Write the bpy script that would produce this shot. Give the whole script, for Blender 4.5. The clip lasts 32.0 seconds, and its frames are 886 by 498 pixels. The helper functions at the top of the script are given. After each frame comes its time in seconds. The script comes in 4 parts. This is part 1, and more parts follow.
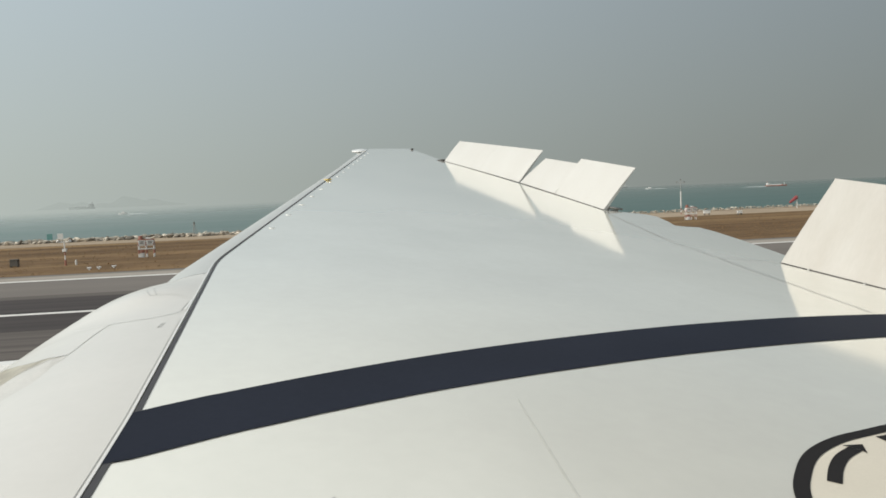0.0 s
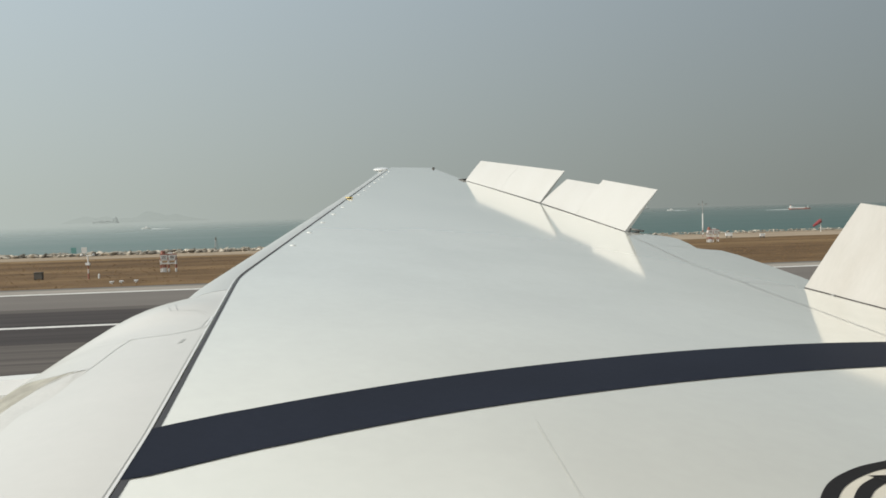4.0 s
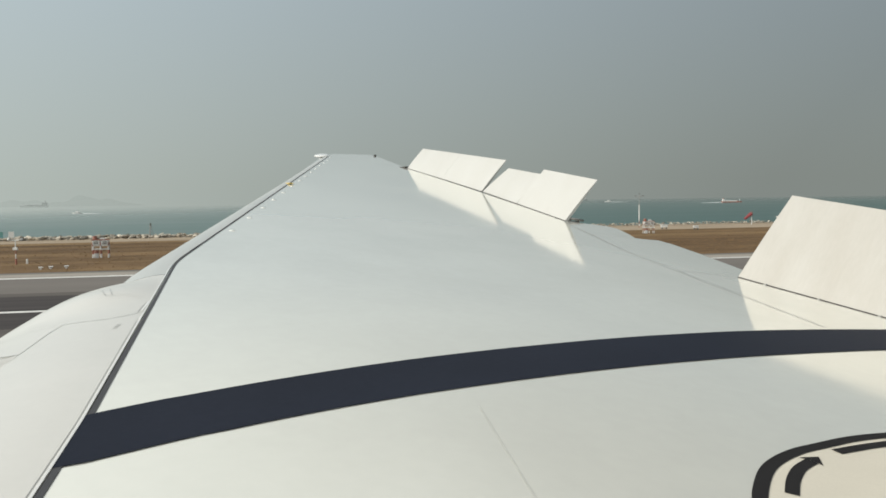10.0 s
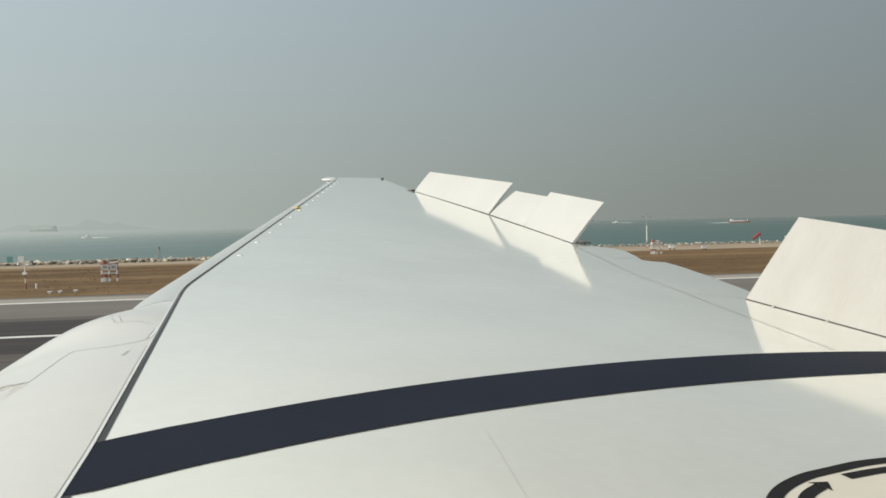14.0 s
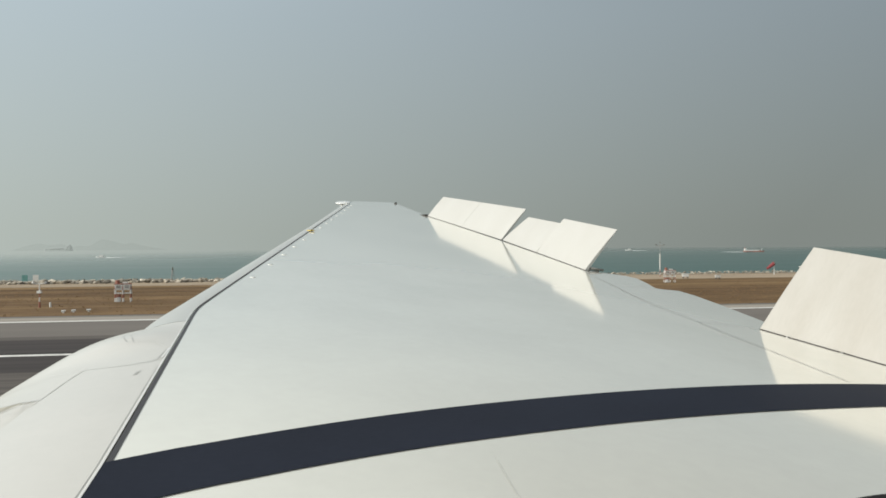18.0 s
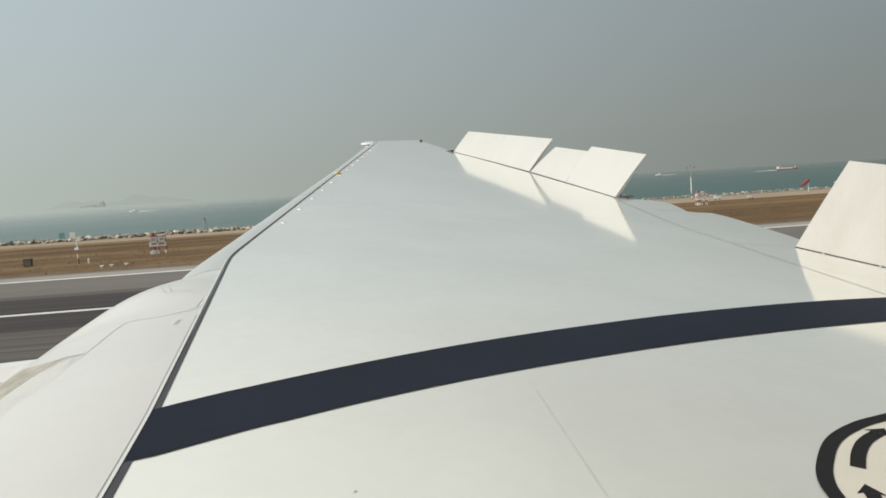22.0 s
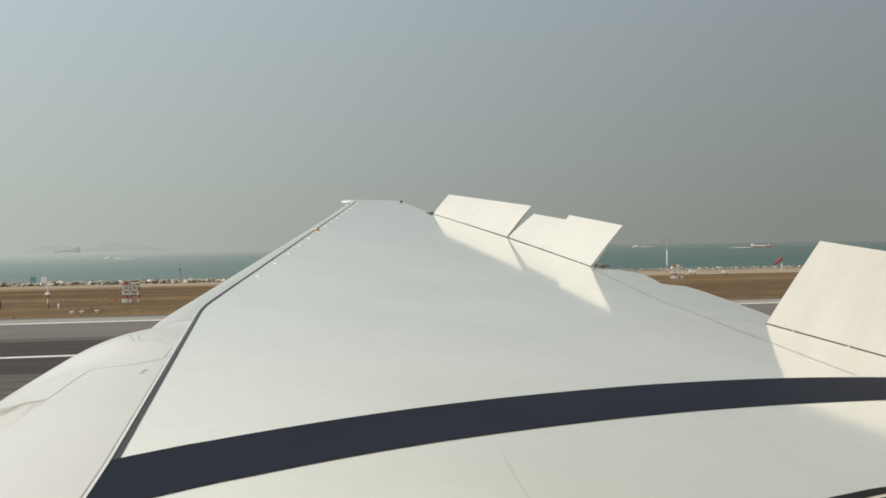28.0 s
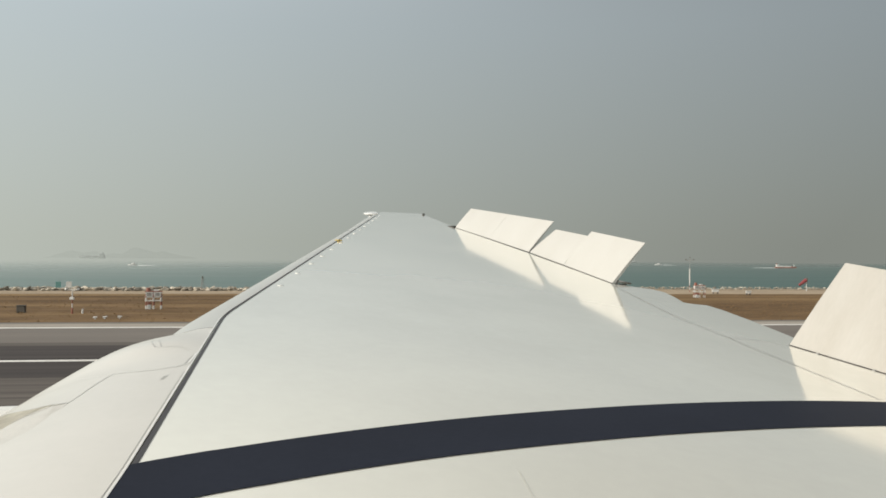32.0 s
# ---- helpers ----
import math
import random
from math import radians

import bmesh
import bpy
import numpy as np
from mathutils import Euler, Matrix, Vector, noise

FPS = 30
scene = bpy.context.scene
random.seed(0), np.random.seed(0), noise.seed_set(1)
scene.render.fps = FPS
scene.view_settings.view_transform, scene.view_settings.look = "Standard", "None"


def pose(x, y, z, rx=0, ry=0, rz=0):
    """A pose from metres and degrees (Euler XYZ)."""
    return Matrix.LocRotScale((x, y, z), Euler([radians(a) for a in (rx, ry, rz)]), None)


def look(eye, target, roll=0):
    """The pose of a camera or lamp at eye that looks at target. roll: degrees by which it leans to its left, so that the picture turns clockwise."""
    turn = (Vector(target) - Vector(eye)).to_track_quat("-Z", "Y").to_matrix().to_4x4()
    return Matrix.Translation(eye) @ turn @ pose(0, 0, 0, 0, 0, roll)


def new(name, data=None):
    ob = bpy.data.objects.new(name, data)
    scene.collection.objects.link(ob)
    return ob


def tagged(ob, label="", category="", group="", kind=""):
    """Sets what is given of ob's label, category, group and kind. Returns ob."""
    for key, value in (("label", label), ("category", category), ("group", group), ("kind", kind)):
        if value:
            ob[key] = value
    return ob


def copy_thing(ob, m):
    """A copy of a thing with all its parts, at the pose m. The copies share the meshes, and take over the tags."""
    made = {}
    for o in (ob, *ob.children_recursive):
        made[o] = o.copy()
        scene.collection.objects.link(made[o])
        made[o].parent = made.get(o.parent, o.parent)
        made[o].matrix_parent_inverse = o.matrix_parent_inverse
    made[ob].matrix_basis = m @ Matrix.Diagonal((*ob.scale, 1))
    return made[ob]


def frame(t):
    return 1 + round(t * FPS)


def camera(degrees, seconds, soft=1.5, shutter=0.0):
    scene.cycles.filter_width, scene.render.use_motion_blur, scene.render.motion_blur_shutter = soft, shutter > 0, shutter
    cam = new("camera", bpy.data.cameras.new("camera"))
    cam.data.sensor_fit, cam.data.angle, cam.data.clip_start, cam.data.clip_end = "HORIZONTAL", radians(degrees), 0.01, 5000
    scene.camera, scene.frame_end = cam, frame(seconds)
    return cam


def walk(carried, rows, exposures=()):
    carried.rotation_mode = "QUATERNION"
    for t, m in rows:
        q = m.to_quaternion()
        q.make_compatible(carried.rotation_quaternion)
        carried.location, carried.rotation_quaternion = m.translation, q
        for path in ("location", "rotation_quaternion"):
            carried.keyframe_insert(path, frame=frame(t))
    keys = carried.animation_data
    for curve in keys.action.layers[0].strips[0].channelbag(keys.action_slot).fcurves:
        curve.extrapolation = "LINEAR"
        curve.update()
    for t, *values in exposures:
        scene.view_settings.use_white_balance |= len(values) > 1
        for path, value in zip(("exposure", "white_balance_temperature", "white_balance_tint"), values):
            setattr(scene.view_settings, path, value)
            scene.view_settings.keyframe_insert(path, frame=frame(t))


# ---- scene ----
cam = camera(55.4, 32.0, soft=1.7)
EYE = 6.2
ROWS = [
    (0.0, 0.021, -0.021, 0.01, 1.1, -3.83, 2.25),
    (0.5, -0.004, -0.006, 0.003, 0.89, -4.6, 1.48),
    (1.0, 0.017, 0.01, -0.013, 0.8, -4.66, 1.66),
    (1.5, 0.014, -0.018, 0.019, 0.81, -4.33, 1.7),
    (2.0, 0.017, 0.027, 0.011, 1.19, -4.22, 1.9),
    (2.5, 0.024, -0.004, -0.006, 1.64, -3.54, 2.23),
    (3.0, 0.013, -0.011, 0.016, 1.85, -2.82, 2.51),
    (3.5, 0.024, -0.017, 0.025, 2.11, -2.59, 2.04),
    (5.5, -0.039, 0.011, 0.0, 2.95, -2.43, 0.82),
    (6.0, -0.011, -0.0, 0.008, 1.52, -2.84, -0.02),
    (6.5, 0.014, -0.021, -0.018, -0.65, -3.38, -0.08),
    (7.0, 0.005, 0.002, -0.016, -2.27, -3.73, 0.22),
    (7.5, -0.01, 0.029, -0.017, -2.82, -3.7, 0.22),
    (8.0, 0.015, -0.023, 0.012, -2.86, -3.29, -0.23),
    (8.5, -0.02, 0.028, -0.016, -2.58, -3.62, -0.16),
    (9.0, -0.002, -0.001, 0.001, -2.2, -3.6, 0.45),
    (9.5, -0.016, 0.016, -0.01, -1.7, -3.51, 0.73),
    (10.0, -0.018, 0.014, -0.005, -1.54, -3.35, 0.74),
    (10.5, -0.015, 0.009, 0.005, -1.82, -3.21, 0.79),
    (11.0, -0.008, 0.03, -0.008, -2.43, -2.99, 1.06),
    (11.5, -0.01, 0.028, -0.003, -2.39, -2.92, 1.2),
    (12.0, -0.023, 0.038, 0.0, -1.73, -2.59, 1.56),
    (12.5, -0.021, 0.019, 0.02, -1.25, -2.01, 1.3),
    (13.0, -0.009, 0.009, 0.017, -1.23, -1.59, 1.22),
    (13.5, -0.016, 0.023, -0.006, -1.18, -1.89, 1.1),
    (14.0, -0.011, -0.02, 0.024, -1.04, -1.86, 1.11),
    (14.5, -0.005, 0.006, -0.006, -0.73, -1.98, 1.29),
    (16.5, 0.023, -0.005, 0.02, -0.36, -0.9, 1.99),
    (17.0, 0.007, -0.014, 0.024, -0.18, -0.44, 1.22),
    (17.5, 0.011, -0.0, 0.004, -0.14, -0.43, 0.76),
    (18.0, -0.01, -0.019, 0.022, -0.18, -0.15, 0.26),
    (18.5, 0.012, -0.006, 0.026, -0.22, -0.24, 0.69),
    (19.0, -0.002, -0.011, 0.004, -0.15, -0.38, 1.02),
    (19.5, -0.004, -0.012, 0.007, -0.23, -0.31, 0.56),
    (20.0, -0.012, -0.017, 0.008, -0.33, -0.57, 0.24),
    (20.5, -0.001, -0.015, 0.023, -0.74, -0.99, 0.19),
    (21.0, -0.007, -0.019, 0.0, -0.62, -1.73, 0.67),
    (21.5, -0.009, -0.014, -0.002, 0.47, -2.9, 1.92),
    (22.0, -0.01, -0.006, 0.015, 1.71, -4.42, 3.47),
    (22.5, 0.023, 0.001, 0.02, 1.8, -5.3, 3.94),
    (23.0, 0.023, -0.018, 0.014, 1.3, -5.21, 4.14),
    (23.5, 0.022, -0.037, 0.021, 1.25, -3.38, 3.69),
    (24.0, -0.002, -0.006, 0.013, 2.68, -1.99, 1.52),
    (24.5, 0.006, -0.025, 0.002, 3.48, -2.16, 0.84),
    (25.0, 0.007, -0.009, 0.01, 3.23, -1.54, 0.76),
    (25.5, 0.01, -0.027, 0.023, 1.81, -0.53, -0.1),
    (27.5, 0.009, -0.039, 0.006, 0.15, -0.39, 0.73),
    (28.0, 0.01, -0.027, 0.006, 0.26, -0.27, 0.79),
    (28.5, 0.005, -0.023, 0.01, 0.52, -0.41, 0.08),
    (29.0, 0.002, -0.007, -0.003, 0.93, -0.08, 0.1),
    (29.5, 0.018, -0.029, 0.008, 1.38, 0.23, 0.62),
    (30.0, 0.003, -0.029, 0.007, 1.41, 0.35, 0.33),
    (30.5, 0.01, -0.046, 0.002, 1.56, 0.21, -0.22),
    (31.0, 0.001, -0.028, -0.001, 1.49, 0.17, -0.49),
    (31.5, 0.006, -0.033, 0.002, 1.61, 0.45, -0.52),
    (32.0, 0.013, -0.037, 0.003, 1.71, 0.66, -0.46),
]
walk(cam, [(t, pose(x, y, EYE + z, 90 + pitch, roll, yaw)) for t, x, y, z, yaw, pitch, roll in ROWS],
     exposures=[(0.0, -0.04, 6600, 9.5), (14.0, -0.03, 6600, 8), (21.0, -0.04, 6620, 9), (24.0, -0.09, 6650, 9.5), (28.0, -0.06, 6800, 9.5), (32.0, -0.02, 6950, 10.5)])

# ---- light: hazy sun from ahead of the aircraft, grey-blue sky ----
SUN_AZ, SUN_EL = -112.0, 30.0            # degrees from +y (positive to the right), above the horizon
sun_dir = Vector((math.sin(radians(SUN_AZ)) * math.cos(radians(SUN_EL)), math.cos(radians(SUN_AZ)) * math.cos(radians(SUN_EL)), math.sin(radians(SUN_EL))))
sun = new("sun", bpy.data.lights.new("sun", "SUN"))
sun.data.energy, sun.data.angle, sun.data.color = 3.15, radians(1.2), (1.0, 0.945, 0.86)
sun.matrix_world = look((0, 0, 60), Vector((0, 0, 60)) - sun_dir)

world = bpy.data.worlds.new("hazy_sky")
scene.world = world
world.use_nodes = True
wn, wl = world.node_tree.nodes, world.node_tree.links
sky = wn.new("ShaderNodeTexSky")
sky.sky_type, sky.sun_disc = "NISHITA", False
sky.sun_elevation, sky.sun_rotation = radians(SUN_EL), radians(SUN_AZ)
sky.air_density, sky.dust_density, sky.ozone_density = 1.0, 4.0, 1.5
tint = wn.new("ShaderNodeVectorMath")
tint.operation = "SCALE"
tint.inputs["Scale"].default_value = 0.055
wl.new(sky.outputs[0], tint.inputs[0])
where = wn.new("ShaderNodeTexCoord")
height = wn.new("ShaderNodeSeparateXYZ")
wl.new(where.outputs["Generated"], height.inputs[0])
veil = wn.new("ShaderNodeMapRange")
veil.inputs["From Min"].default_value, veil.inputs["From Max"].default_value = 0.0, 0.8
veil.inputs["To Min"].default_value, veil.inputs["To Max"].default_value = 0.92, 0.7
wl.new(height.outputs["Z"], veil.inputs["Value"])
sunward = wn.new("ShaderNodeVectorMath")
sunward.operation = "DOT_PRODUCT"
sunward.inputs[1].default_value = sun_dir
wl.new(where.outputs["Generated"], sunward.inputs[0])
glow = wn.new("ShaderNodeMapRange")
glow.inputs["From Min"].default_value, glow.inputs["From Max"].default_value = -0.6, 1.0
glow.inputs["To Min"].default_value, glow.inputs["To Max"].default_value = 0.92, 2.95
wl.new(sunward.outputs["Value"], glow.inputs["Value"])
hazecol = wn.new("ShaderNodeMix")
hazecol.data_type = "RGBA"
hazecol.inputs["A"].default_value, hazecol.inputs["B"].default_value = (0.272, 0.303, 0.288, 1), (0.28, 0.334, 0.37, 1)
rise = wn.new("ShaderNodeMapRange")
rise.inputs["From Min"].default_value, rise.inputs["From Max"].default_value = 0.02, 0.3
wl.new(height.outputs["Z"], rise.inputs["Value"])
wl.new(rise.outputs[0], hazecol.inputs["Factor"])
# higher sky shaded by hand for wing reflections: milky sunward, duller away
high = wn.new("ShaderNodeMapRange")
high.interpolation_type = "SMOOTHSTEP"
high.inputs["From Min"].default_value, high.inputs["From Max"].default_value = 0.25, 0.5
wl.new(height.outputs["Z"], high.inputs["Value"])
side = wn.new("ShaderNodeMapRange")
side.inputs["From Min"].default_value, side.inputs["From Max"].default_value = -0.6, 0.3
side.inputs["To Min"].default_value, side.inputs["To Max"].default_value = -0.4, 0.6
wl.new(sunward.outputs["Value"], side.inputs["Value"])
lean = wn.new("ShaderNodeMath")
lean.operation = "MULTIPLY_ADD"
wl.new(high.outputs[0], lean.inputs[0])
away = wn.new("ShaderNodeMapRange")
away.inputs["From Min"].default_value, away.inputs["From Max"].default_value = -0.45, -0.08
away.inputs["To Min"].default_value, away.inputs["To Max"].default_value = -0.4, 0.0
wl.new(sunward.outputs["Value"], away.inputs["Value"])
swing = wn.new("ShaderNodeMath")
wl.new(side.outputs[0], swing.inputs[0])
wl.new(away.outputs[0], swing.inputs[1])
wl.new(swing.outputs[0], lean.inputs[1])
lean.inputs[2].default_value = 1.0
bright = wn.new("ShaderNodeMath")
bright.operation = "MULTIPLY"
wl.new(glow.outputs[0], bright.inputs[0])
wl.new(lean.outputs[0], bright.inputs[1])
haze = wn.new("ShaderNodeVectorMath")
haze.operation = "SCALE"
milky = wn.new("ShaderNodeMix")
milky.data_type = "RGBA"
milky.inputs["B"].default_value = (0.298, 0.313, 0.315, 1)
wl.new(high.outputs[0], milky.inputs["Factor"])
wl.new(hazecol.outputs["Result"], milky.inputs["A"])
wl.new(milky.outputs["Result"], haze.inputs[0])
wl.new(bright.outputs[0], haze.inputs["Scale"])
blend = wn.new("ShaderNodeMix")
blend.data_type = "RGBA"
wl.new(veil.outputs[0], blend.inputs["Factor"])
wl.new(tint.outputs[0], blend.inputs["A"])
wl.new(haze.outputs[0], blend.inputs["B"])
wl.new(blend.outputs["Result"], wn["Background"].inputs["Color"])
wn["Background"].inputs["Strength"].default_value = 1.0


# ---- materials ----
def material(name, base, rough=0.5, metal=0.0, vary=0.0, scale=6.0, stretch=(1, 1, 1), second=None, bump=0.0, bump_scale=60.0, coat=0.0,
             fine=0.0, fine_scale=80.0, random_amount=0.0, island=False, coords="Object", spec=0.5, rough_swing=0.06):
    """Two-scale procedural surface: broad stains (vary, scale), fine grain (fine, fine_scale), relief (bump)."""
    m = bpy.data.materials.new(name)
    m.use_nodes = True
    n, l = m.node_tree.nodes, m.node_tree.links
    b = n["Principled BSDF"]
    b.inputs["Roughness"].default_value, b.inputs["Metallic"].default_value = rough, metal
    b.inputs["Coat Weight"].default_value, b.inputs["Coat Roughness"].default_value = coat, 0.04
    b.inputs["Specular IOR Level"].default_value = spec
    b.inputs["Base Color"].default_value = (*base, 1)
    co = n.new("ShaderNodeTexCoord")
    mp = n.new("ShaderNodeMapping")
    mp.inputs["Scale"].default_value = stretch
    l.new(co.outputs[coords], mp.inputs[0])
    colour = None
    if vary or second:
        tex = n.new("ShaderNodeTexNoise")
        tex.inputs["Scale"].default_value, tex.inputs["Detail"].default_value, tex.inputs["Roughness"].default_value = scale, 6, 0.6
        l.new(mp.outputs[0], tex.inputs["Vector"])
        ramp = n.new("ShaderNodeValToRGB")
        ramp.color_ramp.elements[0].position, ramp.color_ramp.elements[1].position = 0.34, 0.66
        dark = second or tuple(c * (1 - vary) for c in base)
        ramp.color_ramp.elements[0].color, ramp.color_ramp.elements[1].color = (*dark, 1), (*base, 1)
        l.new(tex.outputs["Fac"], ramp.inputs[0])
        colour = ramp.outputs[0]
        mr = n.new("ShaderNodeMapRange")
        mr.inputs["To Min"].default_value, mr.inputs["To Max"].default_value = max(rough - rough_swing, 0.02), min(rough + rough_swing, 1)
        l.new(tex.outputs["Fac"], mr.inputs["Value"])
        l.new(mr.outputs[0], b.inputs["Roughness"])
    if fine:
        tex2 = n.new("ShaderNodeTexNoise")
        tex2.inputs["Scale"].default_value, tex2.inputs["Detail"].default_value = fine_scale, 4
        l.new(mp.outputs[0], tex2.inputs["Vector"])
        mr2 = n.new("ShaderNodeMapRange")
        mr2.inputs["From Min"].default_value, mr2.inputs["From Max"].default_value = 0.25, 0.75
        mr2.inputs["To Min"].default_value, mr2.inputs["To Max"].default_value = 1 - fine, 1 + fine
        l.new(tex2.outputs["Fac"], mr2.inputs["Value"])
        mul = n.new("ShaderNodeVectorMath")
        mul.operation = "SCALE"
        if colour is None:
            mul.inputs[0].default_value = base
        else:
            l.new(colour, mul.inputs[0])
        l.new(mr2.outputs[0], mul.inputs["Scale"])
        colour = mul.outputs[0]
    if random_amount:
        src = n.new("ShaderNodeNewGeometry").outputs["Random Per Island"] if island else n.new("ShaderNodeObjectInfo").outputs["Random"]
        mr3 = n.new("ShaderNodeMapRange")
        mr3.inputs["To Min"].default_value, mr3.inputs["To Max"].default_value = 1 - random_amount, 1 + random_amount
        l.new(src, mr3.inputs["Value"])
        mul3 = n.new("ShaderNodeVectorMath")
        mul3.operation = "SCALE"
        if colour is None:
            mul3.inputs[0].default_value = base
        else:
            l.new(colour, mul3.inputs[0])
        l.new(mr3.outputs[0], mul3.inputs["Scale"])
        colour = mul3.outputs[0]
    if colour is not None:
        l.new(colour, b.inputs["Base Color"])
    if bump:
        tex3 = n.new("ShaderNodeTexNoise")
        tex3.inputs["Scale"].default_value, tex3.inputs["Detail"].default_value = bump_scale, 3
        l.new(mp.outputs[0], tex3.inputs["Vector"])
        bp = n.new("ShaderNodeBump")
        bp.inputs["Strength"].default_value, bp.inputs["Distance"].default_value = 1.0, bump
        l.new(tex3.outputs["Fac"], bp.inputs["Height"])
        l.new(bp.outputs[0], b.inputs["Normal"])
    return m


WING_PAINT = material("wing_paint", (0.90, 0.892, 0.815), rough=0.07, metal=0.45, spec=0.75, vary=0.075, scale=0.45, stretch=(1, 0.8, 1), fine=0.015, fine_scale=9, bump=0.0006, bump_scale=1.2, rough_swing=0.02)
SLAT_PAINT = material("slat_paint", (0.605, 0.595, 0.56), rough=0.22, vary=0.05, scale=0.8, fine=0.01, fine_scale=14, bump=0.0002, bump_scale=2)
SLAT_GREY = material("slat_grey_paint", (0.48, 0.492, 0.475), rough=0.3, metal=0.12, vary=0.06, scale=0.8, fine=0.01, fine_scale=14)
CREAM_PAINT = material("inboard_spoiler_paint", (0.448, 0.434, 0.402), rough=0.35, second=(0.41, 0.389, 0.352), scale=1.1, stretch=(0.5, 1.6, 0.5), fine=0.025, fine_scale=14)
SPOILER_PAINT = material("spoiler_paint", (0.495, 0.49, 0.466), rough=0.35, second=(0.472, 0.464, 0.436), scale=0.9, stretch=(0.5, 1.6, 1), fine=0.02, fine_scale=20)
WHITE_PAINT = material("white_paint", (0.78, 0.77, 0.74), rough=0.25, vary=0.04, scale=0.4)
FUSELAGE_PAINT = material("fuselage_paint", (0.45, 0.45, 0.44), rough=0.3, vary=0.05, scale=0.4)
NAVY = material("navy_stripe_paint", (0.0245, 0.0285, 0.041), rough=0.5, spec=0.012, vary=0.15, scale=0.8, fine=0.05, fine_scale=20)
MARK_BLACK = material("black_marking_paint", (0.025, 0.024, 0.025), rough=0.5, spec=0.02, vary=0.15, scale=0.8, fine=0.05, fine_scale=20)
WALK_PAINT = material("walkway_paint", (0.66, 0.615, 0.52), rough=0.5, vary=0.06, scale=1.3, fine=0.03, fine_scale=60)
SEAL = material("dark_seal", (0.045, 0.045, 0.05), rough=0.6, vary=0.2, scale=5)
SEAM = material("panel_seam", (0.32, 0.325, 0.32), rough=0.6, vary=0.3, scale=3)
PALE_SEAM = material("pale_seam", (0.5, 0.505, 0.485), rough=0.5, vary=0.2, scale=3)
FAINT_SEAM = material("faint_seam", (0.53, 0.535, 0.51), rough=0.4, vary=0.15, scale=3)
METAL = material("bare_metal", (0.62, 0.60, 0.56), rough=0.28, metal=1.0, vary=0.1, scale=4)
# stain colours, darkened as well for the recess's shade
SOILED_SHADED = material("soiled_shaded_metal", (0.46, 0.435, 0.36), rough=0.45, metal=0.15, second=(0.27, 0.245, 0.19), scale=4.5, stretch=(1.5, 1, 1), fine=0.08, fine_scale=30)
SOILED_PALE = material("lightly_soiled_paint", (0.58, 0.565, 0.525), rough=0.25, vary=0.09, scale=3.5, stretch=(1.5, 1, 1), fine=0.04, fine_scale=30)
YELLOW = material("yellow_mark", (0.74, 0.56, 0.16), rough=0.4, vary=0.1, scale=8)
DARK = material("dark_gap", (0.038, 0.034, 0.031), rough=0.8, vary=0.2, scale=5)
GLASS_LENS = material("light_lens", (0.82, 0.82, 0.80), rough=0.08, vary=0.03, scale=4)
RUBBER = material("tyre_rubber", (0.025, 0.025, 0.026), rough=0.8, vary=0.2, scale=6)
PANE = material("window_pane", (0.03, 0.035, 0.04), rough=0.05, vary=0.1, scale=3)
GRASS = material("dry_grass", (0.185, 0.12, 0.064), rough=0.95, second=(0.103, 0.065, 0.035), scale=0.11, stretch=(0.22, 1.3, 1), fine=0.38, fine_scale=0.9, bump=0.05, bump_scale=2.5, spec=0.1)
ASPHALT = material("runway_asphalt", (0.168, 0.152, 0.138), rough=0.85, vary=0.18, scale=0.12, stretch=(0.12, 1.5, 1), fine=0.08, fine_scale=3, spec=0.2)
SHOULDER = material("shoulder_asphalt", (0.25, 0.23, 0.20), rough=0.9, vary=0.15, scale=0.15, stretch=(0.15, 1.5, 1), fine=0.1, fine_scale=3, spec=0.2)
SKID = material("rubber_deposit", (0.034, 0.029, 0.029), rough=0.85, second=(0.058, 0.05, 0.048), scale=0.5, stretch=(0.02, 1.6, 1), fine=0.1, fine_scale=2, spec=0.2)
FRINGE = material("rubber_fringe", (0.13, 0.115, 0.104), rough=0.85, second=(0.062, 0.054, 0.05), scale=0.6, stretch=(0.012, 1.8, 1), fine=0.1, fine_scale=2, spec=0.2)
LINE_WHITE = material("road_marking", (0.72, 0.71, 0.68), rough=0.7, vary=0.2, scale=0.8, fine=0.08, fine_scale=4)
SAND = material("sandy_track", (0.37, 0.30, 0.222), rough=0.95, vary=0.25, scale=0.2, stretch=(0.4, 1.5, 1), fine=0.12, fine_scale=2, spec=0.1)
ROCK = material("seawall_rock", (0.52, 0.475, 0.40), rough=0.9, vary=0.45, scale=0.9, random_amount=0.55, fine=0.15, fine_scale=5, spec=0.2)
ROCKS = material("seawall_rocks", (0.46, 0.415, 0.345), rough=0.9, vary=0.45, scale=0.9, random_amount=0.55, island=True, fine=0.15, fine_scale=5, spec=0.2)
SEA = material("sea_water", (0.032, 0.095, 0.086), rough=0.34, second=(0.026, 0.08, 0.072), scale=0.02, stretch=(0.25, 1, 1), bump=0.14, bump_scale=0.35, spec=0.08)
HILL = material("see_through_hill", (0.11, 0.13, 0.12), rough=1.0, vary=0.05, scale=0.002, spec=0.0)
SHIP_RED = material("ship_red", (0.42, 0.14, 0.09), rough=0.6, vary=0.2, scale=0.1)
# grey lightened to stand in for haze
SHIP_DARK = material("ship_dark", (0.36, 0.39, 0.38), rough=0.6, vary=0.2, scale=0.1)
SHIP_WHITE = material("ship_white", (0.66, 0.66, 0.64), rough=0.6, vary=0.1, scale=0.1)
